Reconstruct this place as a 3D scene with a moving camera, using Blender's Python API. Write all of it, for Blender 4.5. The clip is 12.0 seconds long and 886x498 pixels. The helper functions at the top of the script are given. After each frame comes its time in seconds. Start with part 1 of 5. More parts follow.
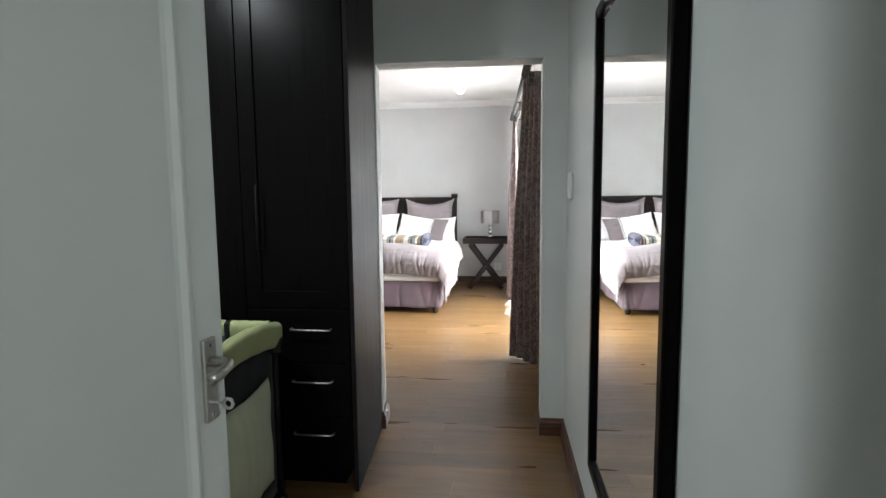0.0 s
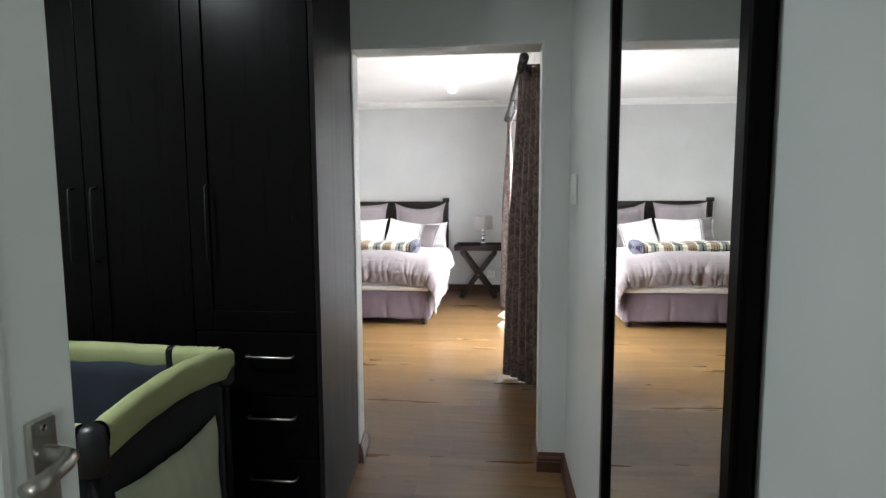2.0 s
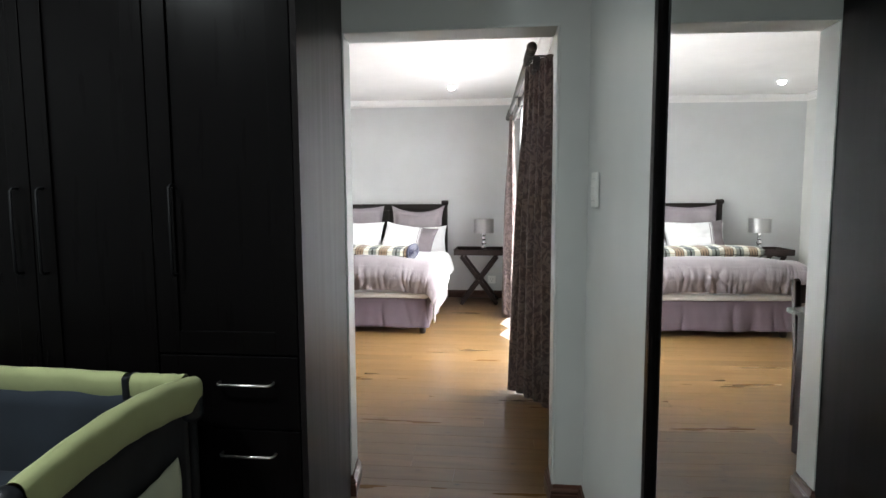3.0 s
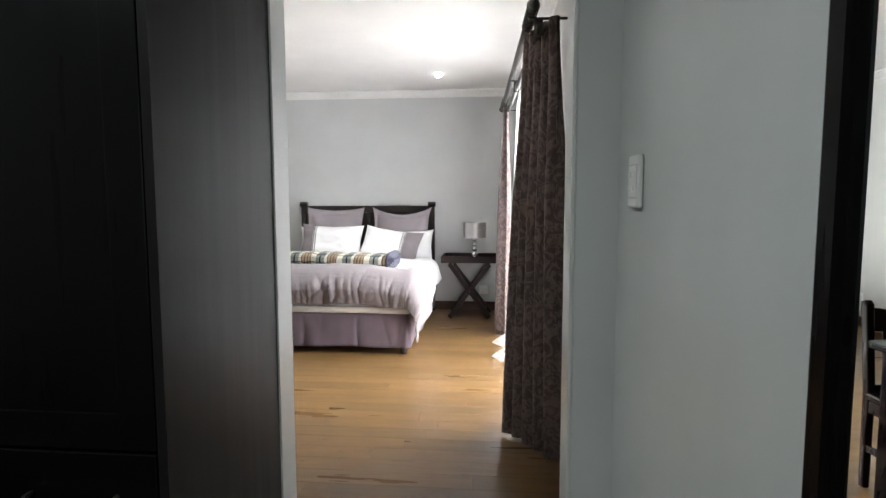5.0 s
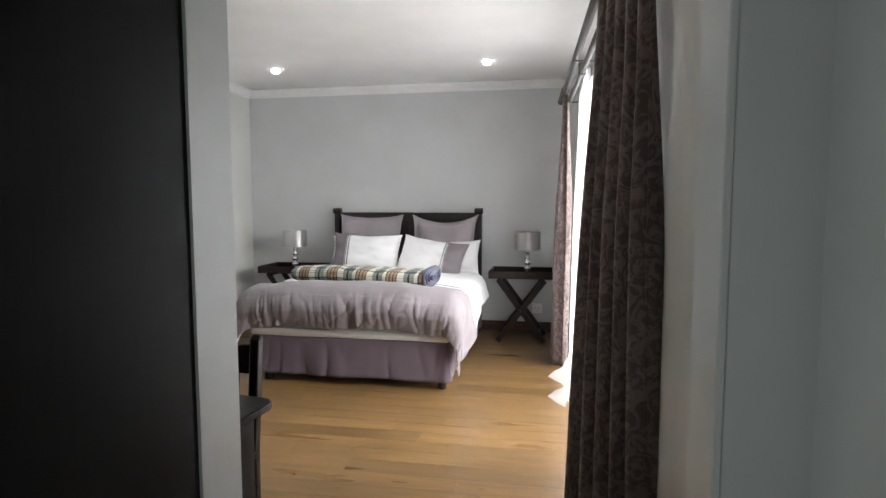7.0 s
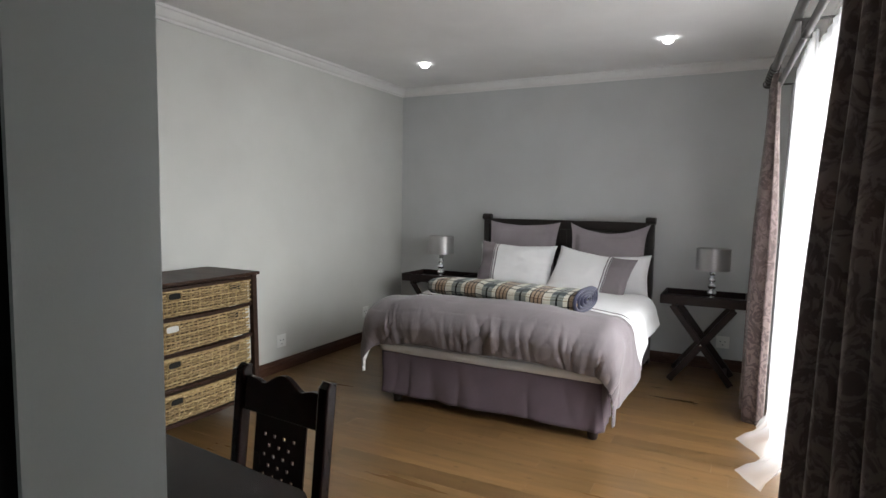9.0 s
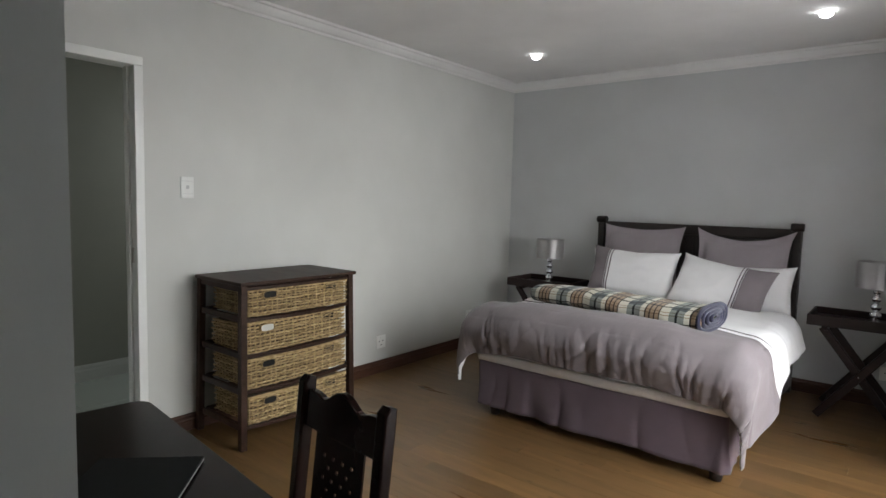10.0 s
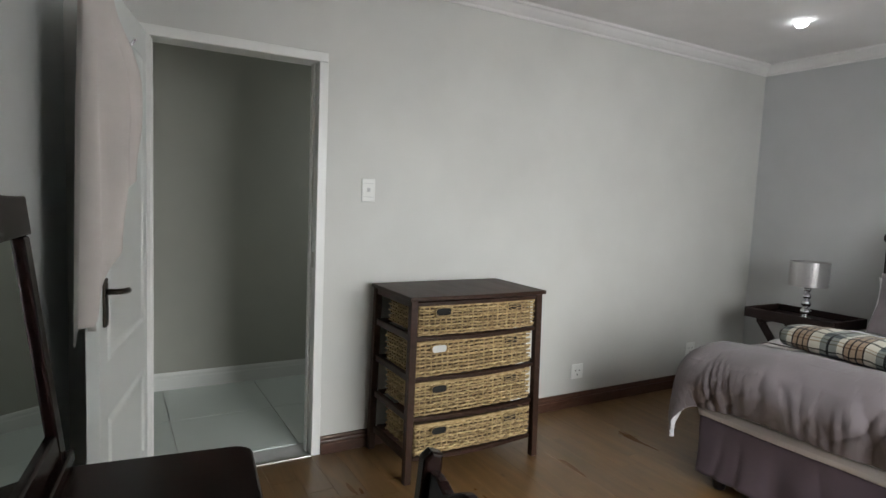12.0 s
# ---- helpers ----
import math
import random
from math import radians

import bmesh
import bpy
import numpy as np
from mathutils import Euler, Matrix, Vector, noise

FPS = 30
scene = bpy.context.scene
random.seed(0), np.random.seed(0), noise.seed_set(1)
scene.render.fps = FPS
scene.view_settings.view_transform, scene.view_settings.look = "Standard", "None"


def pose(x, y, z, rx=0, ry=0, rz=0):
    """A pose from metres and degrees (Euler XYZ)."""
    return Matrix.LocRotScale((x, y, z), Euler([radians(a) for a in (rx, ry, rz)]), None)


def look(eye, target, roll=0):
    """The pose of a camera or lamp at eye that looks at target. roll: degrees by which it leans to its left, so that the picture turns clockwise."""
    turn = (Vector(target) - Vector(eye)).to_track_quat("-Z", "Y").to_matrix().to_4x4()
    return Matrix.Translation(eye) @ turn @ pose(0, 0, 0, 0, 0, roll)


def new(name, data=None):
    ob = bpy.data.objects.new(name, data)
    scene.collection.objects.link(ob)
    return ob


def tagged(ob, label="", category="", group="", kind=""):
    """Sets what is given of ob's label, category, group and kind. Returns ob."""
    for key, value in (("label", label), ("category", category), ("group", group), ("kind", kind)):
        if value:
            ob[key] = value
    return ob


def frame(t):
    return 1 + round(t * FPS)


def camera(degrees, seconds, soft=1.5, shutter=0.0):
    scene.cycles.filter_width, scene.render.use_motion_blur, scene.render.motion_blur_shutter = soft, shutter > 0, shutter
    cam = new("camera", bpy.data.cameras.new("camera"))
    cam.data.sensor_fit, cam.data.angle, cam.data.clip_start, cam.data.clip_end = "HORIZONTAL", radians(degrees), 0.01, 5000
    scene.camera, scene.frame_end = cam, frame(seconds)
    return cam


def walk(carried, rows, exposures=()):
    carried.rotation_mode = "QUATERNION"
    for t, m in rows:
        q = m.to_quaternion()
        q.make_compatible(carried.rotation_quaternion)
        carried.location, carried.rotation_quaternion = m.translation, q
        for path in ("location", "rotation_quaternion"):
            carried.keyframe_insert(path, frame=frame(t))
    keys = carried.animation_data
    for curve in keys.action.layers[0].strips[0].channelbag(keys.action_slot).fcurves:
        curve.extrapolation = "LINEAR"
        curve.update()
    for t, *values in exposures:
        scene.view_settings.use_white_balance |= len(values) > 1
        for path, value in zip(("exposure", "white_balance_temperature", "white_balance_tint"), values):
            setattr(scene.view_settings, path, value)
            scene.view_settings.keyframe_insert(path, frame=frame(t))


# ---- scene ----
cam = camera(74.9, 12.0)
PATH = [
    (0, (0.03, -0.19, 1.359), (-0.214, 1.783, 1.142), -0.6),
    (0.5, (0.019, -0.129, 1.353), (-0.221, 1.845, 1.141), -0.4),
    (1, (0.013, -0.046, 1.356), (-0.219, 1.93, 1.148), -0.4),
    (1.5, (0.019, 0.075, 1.355), (-0.207, 2.052, 1.151), -0.4),
    (2, (0.023, 0.183, 1.351), (-0.199, 2.161, 1.149), -0.3),
    (2.5, (0.004, 0.307, 1.34), (-0.213, 2.286, 1.143), -0.3),
    (3, (-0.032, 0.477, 1.344), (-0.244, 2.456, 1.151), -0.3),
    (5, (-0.036, 1.201, 1.319), (-0.224, 3.184, 1.135), -0.1),
    (5.5, (-0.069, 1.402, 1.321), (-0.273, 3.383, 1.138), -0.2),
    (6, (-0.08, 1.573, 1.32), (-0.314, 3.551, 1.141), -0.1),
    (6.5, (-0.07, 1.779, 1.335), (-0.352, 3.751, 1.16), -0.1),
    (8.5, (-0.142, 2.432, 1.336), (-0.891, 4.28, 1.176), 0.6),
    (9, (-0.117, 2.604, 1.355), (-1.026, 4.378, 1.192), 0.9),
    (9.5, (-0.102, 2.735, 1.366), (-1.192, 4.404, 1.199), 1.2),
    (10, (-0.157, 2.869, 1.355), (-1.405, 4.422, 1.185), 1.5),
    (10.5, (-0.245, 3.004, 1.343), (-1.631, 4.436, 1.177), 1.7),
    (11, (-0.351, 3.085, 1.344), (-1.854, 4.393, 1.179), 2.0),
    (11.5, (-0.42, 3.189, 1.346), (-2.041, 4.348, 1.178), 2.1),
    (12, (-0.466, 3.327, 1.363), (-2.193, 4.32, 1.186), 2.4),
]
EXPOSURES = [(0.0, 0.26), (1.5, 0.22), (3.0, 0.14), (5.0, -0.1), (6.5, -0.42), (8.5, -1.03), (9.5, -1.4), (10.5, -1.3), (12.0, -1.13)]
walk(cam, [(t, look(eye, target, roll)) for t, eye, target, roll in PATH], EXPOSURES)

# ---- world, sun, garden door daylight and two added fill lamps ----
world = bpy.data.worlds.new("overcast_day")
scene.world = world
world.use_nodes = True
sky = world.node_tree.nodes.new("ShaderNodeTexSky")
sky.sky_type, sky.sun_disc = "NISHITA", False
sky.sun_elevation, sky.sun_rotation = radians(50), radians(90)
sky.air_density, sky.dust_density = 1.0, 4.0
world.node_tree.links.new(sky.outputs[0], world.node_tree.nodes["Background"].inputs[0])
world.node_tree.nodes["Background"].inputs[1].default_value = 0.1
sun = new("sun", bpy.data.lights.new("sun", "SUN"))
sun.data.energy, sun.data.angle, sun.data.color = 1.0, radians(15), (1.0, 0.96, 0.9)
sun.matrix_world = look((8, 5.5, 9), (0, 5.5, 0))


def area(name, eye, target, w, h, power, colour):
    ob = new(name, bpy.data.lights.new(name, "AREA"))
    ob.data.shape, ob.data.size, ob.data.size_y = "RECTANGLE", w, h
    ob.data.energy, ob.data.color = power, colour
    ob.matrix_world = look(eye, target)
    return ob


window_light = area("window_daylight", (0.95, 5.6, 1.4), (-1.9, 5.95, -0.2), 2.15, 2.1, 240, (0.95, 1.0, 0.99))
window_light.data.spread = radians(98)
# added fill lamp in an invented hall window; lights the passage from behind
area("hall_fill", (0.75, -3.05, 1.55), (0.0, 0.0, 1.4), 1.3, 1.3, 27, (0.92, 1.0, 0.98))
# added fill lamp out of view; brightens the bathroom beyond its doorway
area("bathroom_fill", (-4.0, 5.36, 1.7), (-4.0, 4.0, 0.8), 0.8, 0.8, 6.5, (0.93, 1.0, 0.96))

# ---- materials ----


def mat(name, colour, rough=0.5, metal=0.0, spec=0.5):
    m = bpy.data.materials.new(name)
    m.use_nodes = True
    b = m.node_tree.nodes["Principled BSDF"]
    b.inputs["Base Color"].default_value = (*colour, 1)
    b.inputs["Roughness"].default_value = rough
    b.inputs["Metallic"].default_value = metal
    b.inputs["Specular IOR Level"].default_value = spec
    return m


def N(m, kind, **values):
    n = m.node_tree.nodes.new(kind)
    for k, v in values.items():
        n.inputs[k.replace("_", " ")].default_value = v
    return n


def L(m, a, b):
    m.node_tree.links.new(a, b)


def bsdf(m):
    return m.node_tree.nodes["Principled BSDF"]


def coords(m, scale=(1, 1, 1), uv=False):
    tc = N(m, "ShaderNodeTexCoord")
    mp = N(m, "ShaderNodeMapping")
    mp.inputs["Scale"].default_value = scale
    L(m, tc.outputs["UV" if uv else "Object"], mp.inputs["Vector"])
    return mp.outputs["Vector"]


def ramp(m, fac, stops):
    r = N(m, "ShaderNodeValToRGB")
    el = r.color_ramp.elements
    while len(el) < len(stops):
        el.new(0.5)
    for e, (p, c) in zip(el, stops):
        e.position, e.color = p, (*c, 1)
    L(m, fac, r.inputs["Fac"])
    return r.outputs["Color"]


def bump(m, height, strength, distance=0.002):
    b = N(m, "ShaderNodeBump", Strength=strength, Distance=distance)
    L(m, height, b.inputs["Height"])
    L(m, b.outputs["Normal"], bsdf(m).inputs["Normal"])
    return b


def noise_tex(m, vec, scale, detail=4.0, rough=0.55, distortion=0.0):
    n = N(m, "ShaderNodeTexNoise", Scale=scale, Detail=detail, Roughness=rough, Distortion=distortion)
    L(m, vec, n.inputs["Vector"])
    return n.outputs["Fac"]


def scaled(c, k):
    return tuple(min(1.0, v * k) for v in c)


def paint(name, colour, rough=0.6, relief=0.12, spread=0.05, spec=0.5):
    """Rolled paint on plaster: faint blotches, fine roller grain and gloss that wanders."""
    m = mat(name, colour, rough, spec=spec)
    v = coords(m)
    blot = noise_tex(m, v, 1.7, 3)
    L(m, ramp(m, blot, [(0.3, scaled(colour, 1 - spread)), (0.7, scaled(colour, 1 + spread))]), bsdf(m).inputs["Base Color"])
    L(m, ramp(m, noise_tex(m, v, 5, 3), [(0.3, (rough - 0.02,) * 3), (0.7, (rough + 0.03,) * 3)]), bsdf(m).inputs["Roughness"])
    fine = noise_tex(m, v, 210, 2)
    wide = noise_tex(m, v, 9, 2)
    mix = N(m, "ShaderNodeMath")
    mix.operation = "MULTIPLY_ADD"
    L(m, wide, mix.inputs[0])
    mix.inputs[1].default_value = 2.0
    L(m, fine, mix.inputs[2])
    bump(m, mix.outputs[0], relief, 0.0015)
    return m


def wood(name, dark, light, rough=0.35, grain=(1.2, 14, 14), relief=0.15, spec=0.5, per_object=0.0):
    """Streaked timber whose fibres run along the axis with the small grain number."""
    m = mat(name, dark, rough, spec=spec)
    v = coords(m, grain)
    if per_object:
        info = N(m, "ShaderNodeObjectInfo")
        add = N(m, "ShaderNodeVectorMath")
        mul = N(m, "ShaderNodeMath")
        mul.operation = "MULTIPLY"
        mul.inputs[1].default_value = 37.0
        L(m, info.outputs["Random"], mul.inputs[0])
        L(m, v, add.inputs[0])
        L(m, mul.outputs[0], add.inputs[1])
        v = add.outputs[0]
    streak = noise_tex(m, v, 3.0, 6, 0.6, 0.6)
    colour = ramp(m, streak, [(0.3, dark), (0.55, tuple((a + b) / 2 for a, b in zip(dark, light))), (0.75, light)])
    if per_object:
        hsv = N(m, "ShaderNodeHueSaturation")
        tone = N(m, "ShaderNodeMapRange")
        tone.inputs["To Min"].default_value, tone.inputs["To Max"].default_value = 1 - per_object, 1 + per_object
        L(m, info.outputs["Random"], tone.inputs["Value"])
        L(m, tone.outputs[0], hsv.inputs["Value"])
        L(m, colour, hsv.inputs["Color"])
        colour = hsv.outputs[0]
    L(m, colour, bsdf(m).inputs["Base Color"])
    L(m, ramp(m, noise_tex(m, v, 1.3, 3), [(0.3, (rough - 0.02,) * 3), (0.7, (rough + 0.04,) * 3)]), bsdf(m).inputs["Roughness"])
    bump(m, streak, relief, 0.0012)
    return m


def cloth(name, colour, rough=0.85, weave=900, relief=0.25, spread=0.1, sheen=0.15):
    m = mat(name, colour, rough, spec=0.2)
    v = coords(m)
    blot = noise_tex(m, v, 6, 4)
    L(m, ramp(m, blot, [(0.3, scaled(colour, 1 - spread)), (0.7, scaled(colour, 1 + spread))]), bsdf(m).inputs["Base Color"])
    bsdf(m).inputs["Sheen Weight"].default_value = sheen
    bump(m, noise_tex(m, v, weave, 2), relief, 0.0008)
    return m


def creased(m, scale=22, strength=0.5, depth=0.006):
    """Small soft creases of slept-in cotton over the weave."""
    weave = bsdf(m).inputs["Normal"].links[0].from_node
    n = N(m, "ShaderNodeBump", Strength=strength, Distance=depth)
    L(m, noise_tex(m, coords(m, (1, 0.25, 0.3)), scale, 3, 0.5, 1.6), n.inputs["Height"])
    L(m, n.outputs[0], weave.inputs["Normal"])


wall_paint = paint("warm_grey_wall_paint", (0.6, 0.596, 0.572), 0.5)
# far wall: cooler accent grey, also darkened for its weaker, grazing window light
far_paint = paint("cool_grey_shaded_wall_paint", (0.53, 0.537, 0.542), 0.5)
hall_paint = paint("pale_grey_satin_wall_paint", (0.56, 0.58, 0.573), 0.42)
ceiling_paint = paint("white_ceiling_paint", (0.76, 0.745, 0.735), 0.8, 0.08)
trim_paint = paint("white_gloss_trim_paint", (0.78, 0.78, 0.76), 0.3, 0.05, 0.03)
door_paint = paint("white_satin_door_paint", (0.74, 0.76, 0.74), 0.35, 0.05, 0.03)
bath_paint = paint("grey_green_bathroom_paint", (0.42, 0.415, 0.37), 0.6)
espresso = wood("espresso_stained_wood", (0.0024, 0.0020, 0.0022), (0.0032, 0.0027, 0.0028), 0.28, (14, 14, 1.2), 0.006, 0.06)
# same wood, paler: the end panel's sheen from the bedroom put into the colour
espresso_lit = wood("espresso_lit_wood", (0.009, 0.0078, 0.008), (0.0115, 0.0098, 0.01), 0.42, (18, 18, 0.8), 0.01, 0.045)
bed_wood = wood("dark_brown_bed_wood", (0.010, 0.006, 0.006), (0.022, 0.013, 0.011), 0.4, (1.2, 14, 14), 0.12)
mahogany = wood("lacquered_mahogany", (0.010, 0.005, 0.0045), (0.02, 0.0085, 0.0075), 0.22, (2, 12, 2), 0.03, 0.14)
tray_wood = wood("dark_walnut_tray_wood", (0.013, 0.0065, 0.006), (0.028, 0.014, 0.012), 0.4, (2, 12, 12), 0.08, 0.3)
chest_wood = wood("walnut_stained_chest_wood", (0.024, 0.011, 0.007), (0.048, 0.023, 0.015), 0.45, (12, 2, 12), 0.08, 0.18)
skirting_wood = wood("red_brown_skirting_wood", (0.05, 0.021, 0.013), (0.095, 0.044, 0.028), 0.38, (3, 3, 20), 0.08, 0.35)
black_metal = mat("black_powder_coat", (0.008, 0.008, 0.009), 0.55, spec=0.15)
chrome = mat("chrome", (0.8, 0.8, 0.82), 0.08, 1.0)
brushed = mat("brushed_nickel", (0.55, 0.53, 0.5), 0.3, 1.0)
# darker metal for the bathroom door's lever
bronze = mat("dark_lever_metal", (0.09, 0.075, 0.06), 0.35, 1.0)
bump(brushed, noise_tex(brushed, coords(brushed, (400, 400, 20)), 3, 2), 0.1, 0.0005)
aluminium = mat("bronze_aluminium", (0.2, 0.19, 0.18), 0.4, 0.9)
plastic = mat("white_plastic", (0.78, 0.78, 0.76), 0.35)
dark_plastic = mat("black_plastic", (0.012, 0.013, 0.016), 0.35)
grey_plastic = mat("grey_switch_plastic", (0.5, 0.5, 0.5), 0.4)
matt_black = mat("matt_black_card", (0.006, 0.006, 0.007), 0.6, spec=0.15)
# near-black that stands for the shade inside small openings and gaps
hole = mat("recess_shade", (0.01, 0.009, 0.008), 0.9)
cotton = cloth("white_cotton", (0.78, 0.77, 0.78), 0.85, 1100, 0.2, 0.03)
mauve = cloth("mauve_grey_cotton_satin", (0.198, 0.17, 0.183), 0.62, 1100, 0.2, 0.06)
creased(mauve, 24, 0.5, 0.006)
valance_cloth = cloth("plum_grey_valance_cloth", (0.1, 0.071, 0.087), 0.7, 900, 0.2, 0.08)
# lit copy of the duvet's mauve: light on the upright pillows is in the colour
lit_mauve = cloth("lit_mauve_cotton_satin", (0.3, 0.262, 0.285), 0.62, 1100, 0.2, 0.05)
ticking = cloth("beige_ticking", (0.5, 0.46, 0.44), 0.8, 900, 0.2, 0.05)
towel_cloth = cloth("oatmeal_terry_cloth", (0.62, 0.57, 0.54), 0.95, 330, 0.7, 0.06, 0.3)
blanket_blue = cloth("blue_grey_fleece", (0.035, 0.034, 0.062), 0.95, 400, 0.5, 0.15, 0.3)
lime = cloth("lime_green_nylon", (0.31, 0.335, 0.165), 0.65, 700, 0.25, 0.08, 0.1)
lime_net = cloth("pale_lime_net_cloth", (0.4, 0.42, 0.31), 0.8, 500, 0.5, 0.08, 0.1)
navy = cloth("navy_nylon", (0.018, 0.024, 0.034), 0.85, 600, 0.4, 0.15, 0.1)
black_cloth = cloth("black_nylon", (0.012, 0.012, 0.014), 0.85, 600, 0.3, 0.2, 0.1)
shade_silk = mat("silver_satin_shade", (0.42, 0.405, 0.405), 0.3, 0.6)
bump(shade_silk, noise_tex(shade_silk, coords(shade_silk, (60, 60, 2)), 9, 3), 0.15, 0.0006)
mirror_glass = mat("silvered_mirror", (0.9, 0.92, 0.91), 0.0, 1.0)
concrete = paint("patio_concrete", (0.36, 0.35, 0.33), 0.85, 0.3, 0.12)

glass = bpy.data.materials.new("clear_glass")
glass.use_nodes = True
bsdf(glass).inputs["Transmission Weight"].default_value = 1.0
bsdf(glass).inputs["Roughness"].default_value = 0.0
bsdf(glass).inputs["IOR"].default_value = 1.45

lamp_glow = mat("led_diffuser", (1, 1, 1), 0.4)
bsdf(lamp_glow).inputs["Emission Color"].default_value = (0.95, 0.98, 1.0, 1)
bsdf(lamp_glow).inputs["Emission Strength"].default_value = 40.0

# oak laminate: tone differs board by board, with three printed strips, streaks and knots
oak = wood("oak_laminate", (0.108, 0.0575, 0.0215), (0.188, 0.107, 0.0425), 0.29, (0.8, 6, 6), 0.0, 0.6, 0.17)
_tree = oak.node_tree
_base = bsdf(oak).inputs["Base Color"].links[0].from_socket
_info = N(oak, "ShaderNodeObjectInfo")
_shift = N(oak, "ShaderNodeVectorMath")
_scale = N(oak, "ShaderNodeMath")
_scale.operation = "MULTIPLY"
_scale.inputs[1].default_value = 53.0
L(oak, _info.outputs["Random"], _scale.inputs[0])
L(oak, coords(oak, (2.1, 4.0, 1)), _shift.inputs[0])
L(oak, _scale.outputs[0], _shift.inputs[1])
_vor = N(oak, "ShaderNodeTexVoronoi", Scale=1.0)
_vor.voronoi_dimensions = "2D"
L(oak, _shift.outputs[0], _vor.inputs["Vector"])
_knot = ramp(oak, _vor.outputs["Distance"], [(0.012, (0.42, 0.33, 0.26)), (0.045, (1, 1, 1))])
_mix = N(oak, "ShaderNodeMix")
_mix.data_type, _mix.blend_type = "RGBA", "MULTIPLY"
_mix.inputs["Factor"].default_value = 0.85
L(oak, _base, _mix.inputs["A"])
L(oak, _knot, _mix.inputs["B"])
L(oak, _mix.outputs["Result"], bsdf(oak).inputs["Base Color"])

tile_white = paint("pale_green_white_tile", (0.62, 0.67, 0.64), 0.22, 0.01, 0.01)

# sheer: most light passes scattered, some straight
sheer_mat = bpy.data.materials.new("white_voile")
sheer_mat.use_nodes = True
_nt = sheer_mat.node_tree
_nt.nodes.remove(bsdf(sheer_mat))
_tl = _nt.nodes.new("ShaderNodeBsdfTranslucent")
_tl.inputs[0].default_value = (0.92, 0.9, 0.92, 1)
_df = _nt.nodes.new("ShaderNodeBsdfDiffuse")
_df.inputs[0].default_value = (0.85, 0.83, 0.85, 1)
_tr = _nt.nodes.new("ShaderNodeBsdfTransparent")
_m1, _m2 = _nt.nodes.new("ShaderNodeMixShader"), _nt.nodes.new("ShaderNodeMixShader")
_m1.inputs[0].default_value, _m2.inputs[0].default_value = 0.25, 0.68
_nt.links.new(_tl.outputs[0], _m1.inputs[1])
_nt.links.new(_df.outputs[0], _m1.inputs[2])
_nt.links.new(_m1.outputs[0], _m2.inputs[1])
_nt.links.new(_tr.outputs[0], _m2.inputs[2])
_nt.links.new(_m2.outputs[0], _nt.nodes["Material Output"].inputs[0])

# damask: dull taupe ground with smoother, paler leaf shapes
damask = cloth("taupe_damask", (0.07, 0.055, 0.05), 0.7, 800, 0.3, 0.1, 0.2)
_leaf = noise_tex(damask, coords(damask, (15, 15, 12)), 1.0, 3, 0.6, 2.8)
_col = ramp(damask, _leaf, [(0.45, (0.1, 0.074, 0.071)), (0.55, (0.185, 0.138, 0.13))])
L(damask, _col, bsdf(damask).inputs["Base Color"])
L(damask, ramp(damask, _leaf, [(0.46, (0.8,) * 3), (0.54, (0.5,) * 3)]), bsdf(damask).inputs["Roughness"])

# straw: strand by strand
wicker = mat("woven_seagrass", (0.35, 0.25, 0.13), 0.8)
_v = coords(wicker, (30, 30, 120))
_geo = N(wicker, "ShaderNodeNewGeometry")
_a = ramp(wicker, noise_tex(wicker, _v, 1.2, 4), [(0.25, (0.2, 0.13, 0.055)), (0.5, (0.44, 0.31, 0.15)), (0.8, (0.62, 0.47, 0.26))])
_b = ramp(wicker, _geo.outputs["Random Per Island"], [(0.0, (0.55, 0.52, 0.5)), (1.0, (1.0, 1.0, 1.0))])
_mx = N(wicker, "ShaderNodeMix")
_mx.data_type, _mx.blend_type = "RGBA", "MULTIPLY"
_mx.inputs["Factor"].default_value = 1.0
L(wicker, _a, _mx.inputs["A"])
L(wicker, _b, _mx.inputs["B"])
L(wicker, _mx.outputs["Result"], bsdf(wicker).inputs["Base Color"])
bump(wicker, noise_tex(wicker, _v, 3, 3), 0.4, 0.001)
# dark copy of the seagrass: the baskets' inner shade as a colour
wicker_shade = mat("shaded_seagrass_lining", (0.09, 0.06, 0.035), 0.9)


